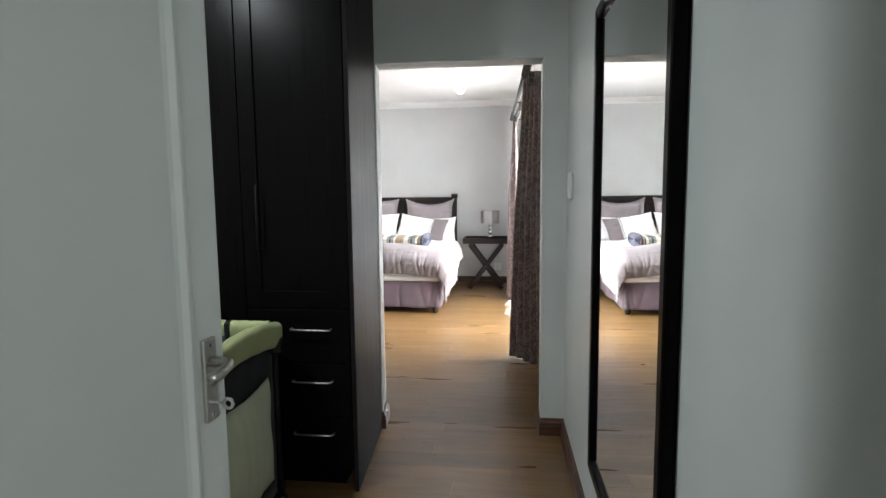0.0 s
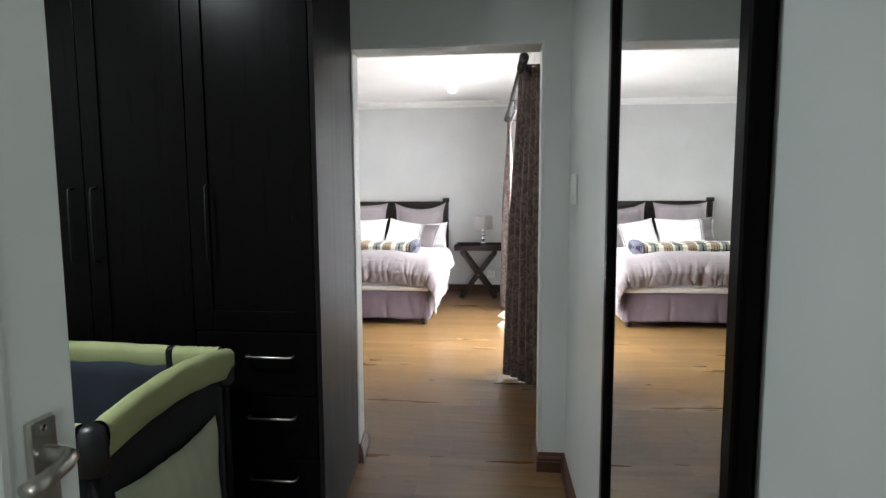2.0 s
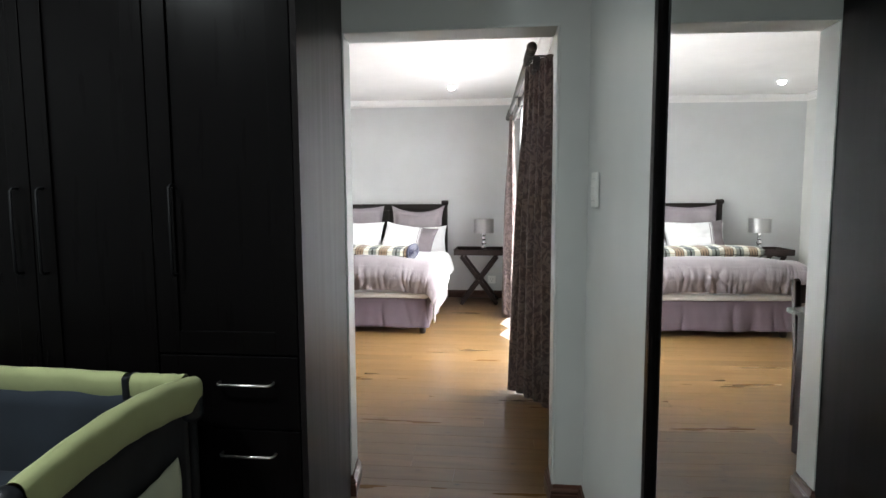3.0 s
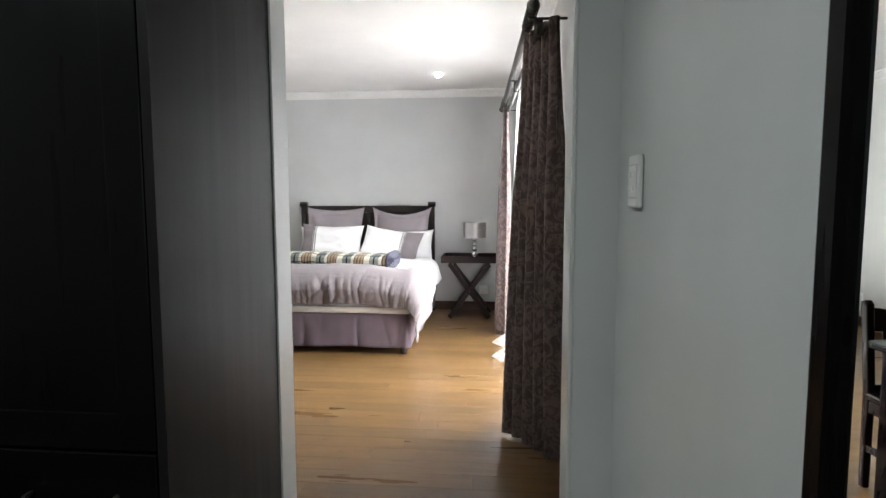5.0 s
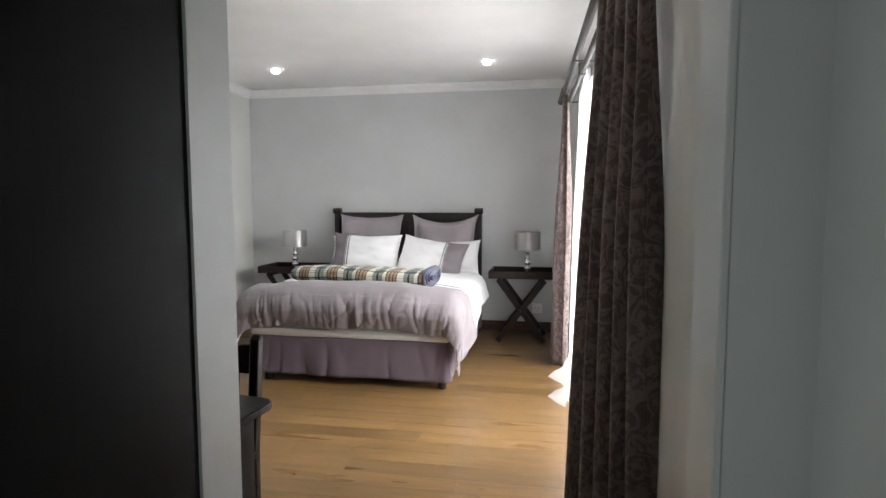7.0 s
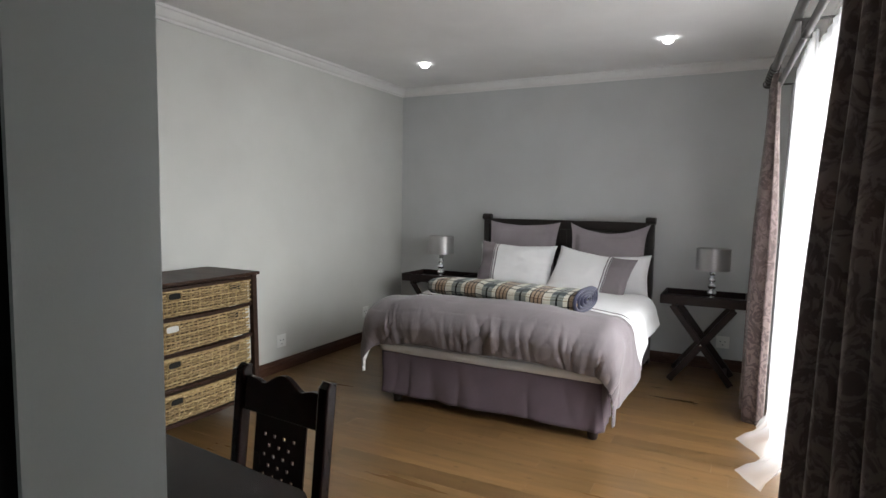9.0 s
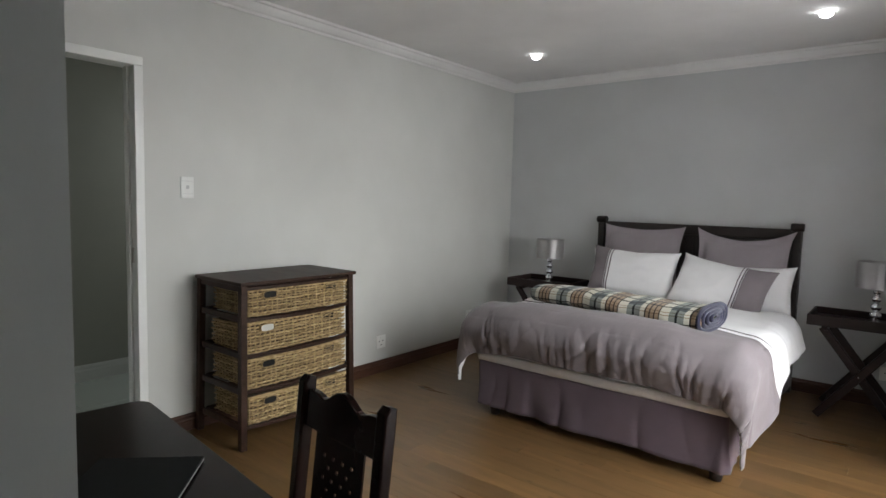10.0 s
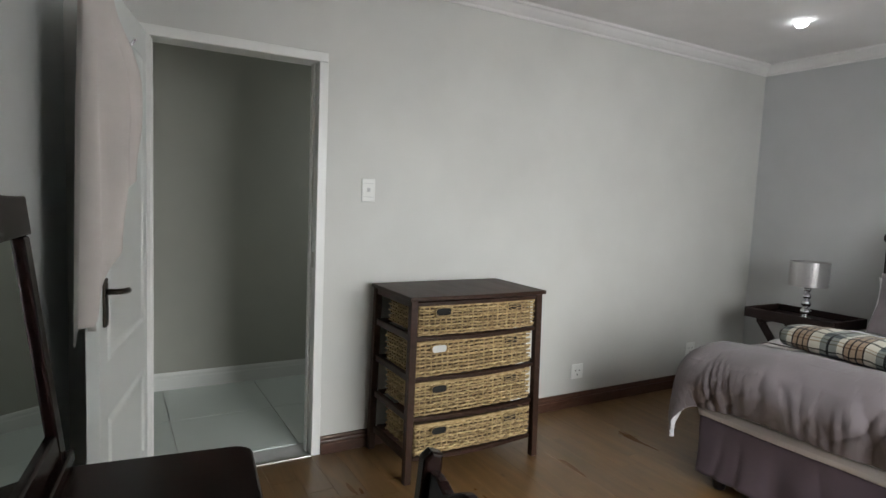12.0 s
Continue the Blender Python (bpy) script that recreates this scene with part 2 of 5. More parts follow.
def plaid_material():
    """Cream fleece with grey-green blocks and tan, brown and black lines, woven both ways in UV metres."""
    m = mat("plaid_fleece", (0.6, 0.56, 0.48), 0.95, spec=0.1)
    sep = N(m, "ShaderNodeSeparateXYZ")
    L(m, coords(m, (1, 1, 1), True), sep.inputs[0])

    def bands(socket, period, stops):
        d = N(m, "ShaderNodeMath")
        d.operation = "DIVIDE"
        d.inputs[1].default_value = period
        L(m, socket, d.inputs[0])
        f = N(m, "ShaderNodeMath")
        f.operation = "FRACT"
        L(m, d.outputs[0], f.inputs[0])
        r = N(m, "ShaderNodeValToRGB")
        r.color_ramp.interpolation = "CONSTANT"
        el = r.color_ramp.elements
        while len(el) < len(stops):
            el.new(0.5)
        for e, (p, c) in zip(el, stops):
            e.position, e.color = p, (*c, 1)
        L(m, f.outputs[0], r.inputs["Fac"])
        return r.outputs["Color"]

    def mixed(a, b, fac, blend="MIX"):
        mx = N(m, "ShaderNodeMix")
        mx.data_type, mx.blend_type = "RGBA", blend
        if isinstance(fac, float):
            mx.inputs["Factor"].default_value = fac
        else:
            L(m, fac, mx.inputs["Factor"])
        L(m, a, mx.inputs["A"])
        L(m, b, mx.inputs["B"])
        return mx.outputs["Result"]

    cream, grey, black, tan, brown = (0.56, 0.53, 0.45), (0.055, 0.07, 0.075), (0.012, 0.014, 0.016), (0.31, 0.22, 0.15), (0.03, 0.022, 0.02)
    one, zero = (1, 1, 1), (0, 0, 0)
    plain = bands(sep.outputs[0], 0.25, [(0, cream), (0.03, (0.2, 0.215, 0.2)), (0.16, black), (0.21, (0.2, 0.215, 0.2)), (0.35, cream), (0.46, brown), (0.49, tan), (0.57, brown), (0.6, tan), (0.68, brown), (0.71, tan), (0.79, brown), (0.82, cream)])
    block = bands(sep.outputs[0], 0.25, [(0, cream), (0.02, grey), (0.17, black), (0.2, grey), (0.36, cream), (0.46, brown), (0.49, tan), (0.57, brown), (0.6, tan), (0.68, brown), (0.71, tan), (0.79, brown), (0.82, cream)])
    rows = bands(sep.outputs[1], 0.2, [(0, zero), (0.25, one), (0.55, zero)])
    lines = bands(sep.outputs[1], 0.2, [(0, one), (0.07, (0.1, 0.1, 0.1)), (0.14, one), (0.36, (0.1, 0.1, 0.1)), (0.43, one), (0.68, (0.5, 0.4, 0.32)), (0.72, one), (0.82, (0.5, 0.4, 0.32)), (0.86, one)])
    L(m, mixed(mixed(plain, block, rows), lines, 0.9, "MULTIPLY"), bsdf(m).inputs["Base Color"])
    bsdf(m).inputs["Sheen Weight"].default_value = 0.2
    bump(m, noise_tex(m, coords(m), 420, 2), 0.5, 0.001)
    return m


plaid = plaid_material()

# ---- mesh helpers ----


def mesh(name, bm, material, smooth=False):
    me = bpy.data.meshes.new(name)
    bm.normal_update()
    bm.to_mesh(me)
    bm.free()
    for m in material if isinstance(material, (list, tuple)) else [material]:
        me.materials.append(m)
    if smooth:
        for p in me.polygons:
            p.use_smooth = True
    return me


def thing(name, bm, material, label, category, group="", kind="", smooth=False):
    return tagged(new(name, mesh(name, bm, material, smooth)), label, category, group, kind)


def empty(name, m, label, category, group=""):
    ob = new(name)
    ob.empty_display_size = 0.1
    ob.matrix_world = m
    return tagged(ob, label, category, group)


def part(name, bm, material, parent, label="", smooth=False, m=None):
    ob = new(name, mesh(name, bm, material, smooth))
    ob.parent = parent
    if m is not None:
        ob.matrix_basis = m
    if label:
        ob["label"] = label
    return ob


def box(a, b, bevel=0.0, bm=None, m=None, seg=2):
    """A box from corner a to corner b with rounded edges."""
    one = bmesh.new()
    bmesh.ops.create_cube(one, size=1)
    lo, hi = Vector(a), Vector(b)
    bmesh.ops.transform(one, matrix=Matrix.Translation((lo + hi) / 2) @ Matrix.Diagonal((*(hi - lo), 1)), verts=one.verts)
    if bevel:
        bmesh.ops.bevel(one, geom=one.edges[:], offset=bevel, segments=seg, affect="EDGES", profile=0.5)
    return joined(one, bm, m)


def joined(one, bm, m=None):
    if m is not None:
        bmesh.ops.transform(one, matrix=m, verts=one.verts)
    if bm is None:
        return one
    me = bpy.data.meshes.new("tmp")
    one.to_mesh(me)
    one.free()
    bm.from_mesh(me)
    bpy.data.meshes.remove(me)
    return bm


def lathe(profile, n=24, bm=None, m=None):
    """Turns (radius, z) pairs about the z axis; a radius of 0 closes an end."""
    one = bmesh.new()
    rings = []
    for r, z in profile:
        if r == 0:
            rings.append([one.verts.new((0, 0, z))])
        else:
            rings.append([one.verts.new((r * math.cos(2 * math.pi * k / n), r * math.sin(2 * math.pi * k / n), z)) for k in range(n)])
    for p, q in zip(rings, rings[1:]):
        for k in range(n):
            j = (k + 1) % n
            if len(p) == 1 and len(q) > 1:
                one.faces.new((p[0], q[j], q[k]))
            elif len(q) == 1 and len(p) > 1:
                one.faces.new((p[k], p[j], q[0]))
            elif len(p) > 1:
                one.faces.new((p[k], p[j], q[j], q[k]))
    bmesh.ops.recalc_face_normals(one, faces=one.faces[:])
    return joined(one, bm, m)


def tube(points, r, n=10, bm=None, m=None, flat=1.0):
    """A round bar along points; flat squeezes it in its second direction."""
    one = bmesh.new()
    pts = [Vector(p) for p in points]
    rings = []
    side = None
    for i, p in enumerate(pts):
        d = (pts[min(i + 1, len(pts) - 1)] - pts[max(i - 1, 0)]).normalized()
        if side is None:
            side = d.cross(Vector((0, 0, 1)))
            if side.length < 0.1:
                side = d.cross(Vector((0, 1, 0)))
        side = (side - d * side.dot(d)).normalized()
        up = side.cross(d)
        rr = r[i] if isinstance(r, (list, tuple)) else r
        rings.append([one.verts.new(p + side * rr * math.cos(2 * math.pi * k / n) + up * rr * flat * math.sin(2 * math.pi * k / n)) for k in range(n)])
    for p, q in zip(rings, rings[1:]):
        for k in range(n):
            one.faces.new((p[k], p[(k + 1) % n], q[(k + 1) % n], q[k]))
    one.faces.new(rings[0])
    one.faces.new(rings[-1])
    bmesh.ops.recalc_face_normals(one, faces=one.faces[:])
    return joined(one, bm, m)


def prism(outline, depth, axis="y", bevel=0.0, bm=None, m=None):
    """A plate with a closed outline of (u, v), depth thick. axis y: u is x, v is z; x: u is y, v is z; z: u is x, v is y."""
    one = bmesh.new()
    put = {"y": lambda u, v, d: (u, d, v), "x": lambda u, v, d: (d, u, v), "z": lambda u, v, d: (u, v, d)}[axis]
    a = [one.verts.new(put(u, v, 0)) for u, v in outline]
    b = [one.verts.new(put(u, v, depth)) for u, v in outline]
    one.faces.new(a)
    one.faces.new(b)
    for k in range(len(a)):
        j = (k + 1) % len(a)
        one.faces.new((a[k], a[j], b[j], b[k]))
    bmesh.ops.recalc_face_normals(one, faces=one.faces[:])
    if bevel:
        edges = [e for e in one.edges if (e.verts[0] in a) == (e.verts[1] in a)]
        bmesh.ops.bevel(one, geom=edges, offset=bevel, segments=2, affect="EDGES", profile=0.5)
    return joined(one, bm, m)


def sweep(profile, path, bm=None, closed=False):
    """Runs an outline of (out, z) along a level path of (x, y), mitred at its corners; out is to the path's left."""
    one = bmesh.new()
    pts = [Vector(p) for p in path]
    rings = []
    for i, p in enumerate(pts):
        d0 = (p - pts[i - 1]).normalized() if i else None
        d1 = (pts[i + 1] - p).normalized() if i + 1 < len(pts) else None
        d0, d1 = d0 or d1, d1 or d0
        n0, n1 = Vector((-d0.y, d0.x)), Vector((-d1.y, d1.x))
        out = (n0 + n1).normalized()
        out /= max(0.3, out.dot(n0))
        rings.append([one.verts.new((p.x + out.x * o, p.y + out.y * o, z)) for o, z in profile])
    k = len(profile)
    for a, b in zip(rings, rings[1:]):
        for i in range(k):
            j = (i + 1) % k
            one.faces.new((a[i], a[j], b[j], b[i]))
    one.faces.new(rings[0])
    one.faces.new(rings[-1])
    bmesh.ops.recalc_face_normals(one, faces=one.faces[:])
    return joined(one, bm)


def sheet(f, nu, nv, bm=None, closed_u=False, uv=None):
    """A grid surface f(u, v), u and v from 0 to 1."""
    one = bmesh.new()
    rows = [[one.verts.new(f(i / nu, j / nv)) for i in range(nu if closed_u else nu + 1)] for j in range(nv + 1)]
    layer = one.loops.layers.uv.new("UVMap") if uv else None
    for j in range(nv):
        for i in range(nu):
            i2 = (i + 1) % nu if closed_u else i + 1
            face = one.faces.new((rows[j][i], rows[j][i2], rows[j + 1][i2], rows[j + 1][i]))
            if uv:
                for loop, (a, b) in zip(face.loops, ((i, j), (i + 1, j), (i + 1, j + 1), (i, j + 1))):
                    loop[layer].uv = uv(a / nu, b / nv)
    if bm is None:
        return one
    return joined(one, bm)


def thicken(ob, t):
    s = ob.modifiers.new("thickness", "SOLIDIFY")
    s.thickness, s.offset = t, 0
    return ob


def smoothstep(a, b, x):
    x = min(1.0, max(0.0, (x - a) / (b - a)))
    return x * x * (3 - 2 * x)


def wob(x, y, z, s=1.0):
    return noise.noise(Vector((x * s, y * s, z * s)))

# ---- structure ----
XL, XR, XP = -3.30, 0.30, 0.335      # bedroom side walls, passage wall
YN, YD, YF = 2.895, 3.052, 7.85       # dividing wall's two faces, far wall
JL, JR, DH = -0.732, 0.184, 2.015    # opening between passage and bedroom
CZ, PZ = 2.50, 2.50                  # ceilings


def wall(name, boxes, material, label):
    bm = bmesh.new()
    for a, b in boxes:
        box(a, b, 0, bm)
    return thing(name, bm, material, label, "wall", kind="structure")


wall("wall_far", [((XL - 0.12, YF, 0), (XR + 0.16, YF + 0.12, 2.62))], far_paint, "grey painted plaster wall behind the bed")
BY0, BY1, BH = 3.43, 4.26, 2.045      # bathroom doorway
wall("wall_bathroom_side", [((XL - 0.12, 2.8, 0), (XL, BY0, 2.62)), ((XL - 0.12, BY1, 0), (XL, YF, 2.62)), ((XL - 0.12, BY0, BH), (XL, BY1, 2.62))], wall_paint, "grey painted plaster wall with a bathroom doorway")
WY0, WY1, WH = 4.5, 6.72, 2.2        # garden door
wall("wall_garden_side", [((XR, YD, 0), (XR + 0.16, WY0, 2.62)), ((XR, WY1, 0), (XR + 0.16, YF, 2.62)), ((XR, WY0, WH), (XR + 0.16, WY1, 2.62))], wall_paint, "grey painted plaster wall round the garden door")
YS = 3.165                            # the bedroom face of this wall runs askew towards the bathroom
bm = prism([(XL, YN), (JL, YN), (JL, YD), (XL, YS)], 2.62, "z")
box((JR, YN, 0), (XR + 0.16, YD, 2.62), 0, bm)
box((JL, YN, DH), (JR, YD, 2.62), 0, bm)
thing("wall_dividing", bm, hall_paint, "grey painted plaster wall with an open doorway", "wall", kind="structure")
LEAN_WALL = Matrix.Translation((XP, 1.5, 0)) @ pose(0, 0, 0, 0, 0, 1.5)   # this wall runs a little askew
pw = wall("wall_passage", [((0, -1.52, 0), (0.12, 1.36, 2.62))], hall_paint, "pale grey satin painted passage wall")
pw.matrix_world = LEAN_WALL
wall("wall_passage_end", [((-2.42, 0.03, 0), (-2.3, YN, 2.62))], hall_paint, "pale grey painted end wall of the dressing passage")
EX0, EX1 = -0.60, 0.26
wall("wall_entry", [((-2.42, -0.08, 0), (EX0 - 0.03, 0.03, 2.62)), ((EX1 + 0.03, -0.08, 0), (1.42, 0.03, 2.62)), ((EX0 - 0.03, -0.08, 2.06), (EX1 + 0.03, 0.03, 2.62))], hall_paint, "pale grey painted wall with the entry doorway")
# unseen hall, added to close the space behind and hold its fill lamp
wall("wall_hall_west", [((-1.72, -3.2, 0), (-1.6, -0.08, 2.62))], hall_paint, "plain pale wall of the added hall")
wall("wall_hall_east", [((1.4, -3.2, 0), (1.52, -0.08, 2.62))], hall_paint, "plain pale wall of the added hall")
wall("wall_hall_end", [((-1.72, -3.32, 0), (0.05, -3.2, 2.62)), ((1.45, -3.32, 0), (1.52, -3.2, 2.62)), ((0.05, -3.32, 0), (1.45, -3.2, 0.85)), ((0.05, -3.32, 2.25), (1.45, -3.2, 2.62))], hall_paint, "plain pale wall of the added hall with an invented window")
wall("wall_bathroom_back", [((-4.77, 2.9, 0), (-4.65, 5.6, 2.62))], bath_paint, "grey-green painted bathroom wall")
wall("wall_bathroom_end", [((-4.65, 2.9, 0), (XL - 0.12, 3.02, 2.62))], bath_paint, "grey-green painted bathroom wall")
# out of view; the window is made up for the bathroom's fill lamp
wall("wall_bathroom_unseen", [((-4.65, 5.48, 0), (-4.4, 5.6, 2.62)), ((-3.6, 5.48, 0), (XL - 0.12, 5.6, 2.62)), ((-4.4, 5.48, 0), (-3.6, 5.6, 1.3)), ((-4.4, 5.48, 2.1), (-3.6, 5.6, 2.62))], bath_paint, "unseen grey-green painted bathroom wall with an invented window")
wall("wall_bathroom_inner", [((XL - 0.125, 3.02, 0), (XL - 0.121, BY0, 2.62)), ((XL - 0.125, BY1, 0), (XL - 0.121, 5.48, 2.62)), ((XL - 0.125, BY0, BH), (XL - 0.121, BY1, 2.62))], bath_paint, "grey-green paint on the bathroom side")

thing("ceiling", box((XL, YD, CZ), (XR, YF, CZ + 0.12)), ceiling_paint, "white painted bedroom ceiling", "ceiling", kind="structure")
thing("ceiling_passage", box((-2.3, 0.03, PZ), (XP, YN, PZ + 0.12)), ceiling_paint, "white painted passage ceiling", "ceiling", kind="structure")
thing("ceiling_hall", box((-1.6, -3.2, PZ), (1.4, -0.08, PZ + 0.12)), ceiling_paint, "white painted hall ceiling", "ceiling", kind="structure")
thing("ceiling_bathroom", box((-4.65, 3.02, PZ), (XL - 0.125, 5.48, PZ + 0.12)), ceiling_paint, "white painted bathroom ceiling", "ceiling", kind="structure")

floor = thing("floor", box((-2.3, -3.2, -0.12), (XP, YD, -0.012)), hole, "golden brown oak laminate floor of long boards", "floor", kind="structure")
floor_bed = thing("floor_bedroom", box((XL, YD, -0.12), (XR + 0.05, YF, -0.012)), hole, "golden brown oak laminate floor of long boards", "floor", kind="structure")
thing("floor_hall", box((XP, -3.2, -0.12), (1.4, -0.08, 0)), tile_white, "pale tiled hall floor", "floor", kind="structure")
floor_bath = thing("floor_bathroom", box((-4.65, 3.02, -0.12), (XL, 5.48, -0.006)), grey_plastic, "pale green-white tiled bathroom floor", "floor", kind="structure")
thing("ground", box((-70, -70, -0.3), (70, 70, -0.125)), concrete, "grey concrete paving outside the garden door", "ground", kind="structure")

# cornice: a stepped cove in white plaster
COVE = [(0, CZ), (0, CZ - 0.075), (0.012, CZ - 0.075), (0.014, CZ - 0.06), (0.03, CZ - 0.052), (0.05, CZ - 0.034), (0.062, CZ - 0.018), (0.078, CZ - 0.015), (0.08, CZ)]
thing("cornice", sweep(COVE, [(XR, YD), (XR, YF), (XL, YF), (XL, YD), (XR, YD)]), ceiling_paint, "white stepped plaster cornice under the bedroom ceiling", "cornice", kind="structure")

# skirting: dark wood with a moulded upper edge
SKIRT = [(0, 0), (0.018, 0), (0.018, 0.052), (0.014, 0.056), (0.014, 0.062), (0.017, 0.066), (0.014, 0.074), (0.008, 0.08), (0.006, 0.092), (0, 0.094)]


def skirting(name, path, material=skirting_wood, profile=SKIRT, label="red-brown stained wooden skirting board with a moulded edge"):
    return thing(name, sweep(profile, path), material, label, "skirting board", kind="structure")


skirting("baseboard", [(XR, WY1 + 0.06), (XR, YF), (XL, YF), (XL, BY1 + 0.002)])
skirting("baseboard_near", [(XL, BY0 - 0.06), (XL, YS), (JL + 0.012, YD), (JL + 0.03, YN), (JL - 0.0, YN)])
skirting("baseboard_passage", [(XP + 0.037, 0.06), (XP - 0.0355, YN), (JR, YN), (JR - 0.012, YD), (XR, YD), (XR, WY0 - 0.06)])
WSK = [(0, 0), (0.014, 0), (0.014, 0.075), (0.009, 0.085), (0.009, 0.1), (0.004, 0.115), (0, 0.117)]
skirting("baseboard_bathroom", [(XL - 0.125, 5.48), (-4.65, 5.48), (-4.65, 3.02), (XL - 0.125, 3.02)], trim_paint, WSK, "white moulded skirting board in the bathroom")


def architrave(name, x, y0, y1, h, w, t, parent_label):
    """A door lining in the wall x with a face moulding on the room side."""
    bm = bmesh.new()
    box((x - 0.125, y0, 0), (x + t, y0 + w, h - w), 0.004, bm)
    box((x - 0.125, y1 - w, 0), (x + t, y1, h - w), 0.004, bm)
    box((x - 0.125, y0, h - w), (x + t, y1, h), 0.004, bm)
    box((x - 0.09, y0 + w, 0), (x - 0.05, y0 + w + 0.012, h - w), 0.002, bm)
    box((x - 0.09, y1 - w - 0.012, 0), (x - 0.05, y1 - w, h - w), 0.002, bm)
    return thing(name, bm, trim_paint, parent_label, "door frame", kind="structure")


thing("threshold", box((XL - 0.012, BY0 + 0.046, -0.002), (XL + 0.014, BY1 - 0.046, 0.006), 0.002), brushed, "slim brushed metal strip between the laminate and the tiles", "threshold", kind="structure")
fr = architrave("door_frame_bathroom", XL, BY0, BY1, BH, 0.046, 0.012, "white painted steel frame of the bathroom doorway")
part("strike_plate", box((XL - 0.05, BY1 - 0.048, 0.98), (XL - 0.02, BY1 - 0.045, 1.06), 0.001), brushed, fr, "dark metal strike plate")

# plain plastered reveals of the bedroom opening, painted white
bm = bmesh.new()
prism([(JL, YN - 0.006), (JL + 0.03, YN - 0.006), (JL + 0.011, YD + 0.004), (JL, YD + 0.004)], DH - 0.106, "z", 0.003, bm, Matrix.Translation((0, 0, 0.094)))
box((JR - 0.012, YN - 0.006, 0.094), (JR, YD + 0.004, DH - 0.012), 0.004, bm)
box((JL, YN - 0.006, DH - 0.012), (JR, YD + 0.004, DH), 0.004, bm)
thing("trim", bm, hall_paint, "pale grey plastered lining of the bedroom opening", "door frame", kind="structure")

bm = bmesh.new()
box((EX0 - 0.03, -0.085, 0), (EX0, 0.035, 2.03), 0.004, bm)
box((EX1, -0.085, 0), (EX1 + 0.03, 0.035, 2.03), 0.004, bm)
box((EX0 - 0.03, -0.085, 2.03), (EX1 + 0.03, 0.035, 2.06), 0.004, bm)
thing("door_frame_entry", bm, trim_paint, "white painted frame of the entry doorway", "door frame", kind="structure")


# ---- doors ----
def lever(parent, m, side=1, label="brushed metal lever handle on a long plate", metal=None):
    """Back plate in the local xz plane facing -y, a lever that returns sideways, and a key below."""
    plate = part("door_handle", box((-0.02, -0.009, -0.078), (0.02, 0, 0.078), 0.003), metal or brushed, parent, label, m=m)
    path = [(0, -0.005, 0.035), (0, -0.03, 0.035), (side * 0.004, -0.046, 0.035), (side * 0.02, -0.054, 0.034), (side * 0.05, -0.056, 0.03), (side * 0.075, -0.055, 0.028)]
    part("lever", tube(path, [0.0105, 0.0095, 0.0095, 0.0095, 0.01, 0.0105], 14), metal or brushed, plate, smooth=True)
    for z in (-0.066, 0.066):
        part("screw", lathe([(0.004, 0), (0.004, 0.001), (0, 0.0015)], 10, m=pose(0, -0.009, z, 90)), chrome, plate)
    return plate


def panel_door(name, w, h, t, label):
    """A moulded four panel leaf: hinge at x 0, the face towards -y. Panels are sunk with a raised moulding."""
    leaf = thing(name, box((0, -t / 2, 0), (w, t / 2, h), 0.003), door_paint, label, "door")
    s = 0.092
    for side in (-1, 1):
        for x0, x1, z0, z1 in ((s, w - s, 0.2, 0.58), (s, w - s, 0.77, h - 0.12)):
            bm = bmesh.new()
            prof = [(0, 0), (0.012, 0.007), (0.022, 0.008), (0.034, 0.002), (0.045, 0.0)]
            rings = []
            for inset, d in prof:
                y = side * (t / 2 + d + 0.0005)
                rings.append([bm.verts.new((x, y, z)) for x, z in ((x0 + inset, z0 + inset), (x1 - inset, z0 + inset), (x1 - inset, z1 - inset), (x0 + inset, z1 - inset))])
            for a, b in zip(rings, rings[1:]):
                for k in range(4):
                    bm.faces.new((a[k], a[(k + 1) % 4], b[(k + 1) % 4], b[k]))
            bmesh.ops.recalc_face_normals(bm, faces=bm.faces[:])
            part("moulding", bm, door_paint, leaf)
    return leaf


entry_door = panel_door("door_entry", 0.805, 2.02, 0.04, "white painted panelled door standing open into the passage")
HINGE = pose(-0.587, 0.045, 0.006, 0, 0, 87.5)
entry_door.matrix_world = HINGE
lever(entry_door, pose(0.747, -0.0205, 1.0), -1, "brushed nickel lever handle with a key in the lock")
key = part("key", tube([(0, 0, 0), (0, -0.018, 0)], 0.0025, 8), chrome, entry_door, "small steel key in the lock", m=pose(0.75, -0.03, 0.955))
part("key_bow", lathe([(0.006, -0.0015), (0.012, -0.0015), (0.012, 0.0015), (0.006, 0.0015), (0.006, -0.0015)], 18, m=pose(0, -0.028, 0, 0, 90)), chrome, key)
for z in (0.25, 1.75):
    part("hinge", tube([(0, -0.022, z - 0.05), (0, -0.022, z + 0.05)], 0.006, 10), brushed, entry_door)

bath_door = panel_door("door_bathroom", 0.745, 2.0, 0.04, "white moulded panelled bathroom door standing open")
bath_door.matrix_world = pose(XL + 0.03, BY0 + 0.008, 0.006, 0, 0, -13)
lever(bath_door, pose(0.69, 0.0205, 0.975, 0, 0, 180), 1, "dark metal lever handle on a plate", bronze)
part("latch", box((0.7445, -0.012, 0.895), (0.7465, 0.012, 1.055), 0.0005), brushed, bath_door, "dull metal lock face")
part("hook", tube([(0.42, 0.02, 1.86), (0.42, 0.05, 1.85), (0.42, 0.062, 1.87)], 0.006, 8), chrome, bath_door)


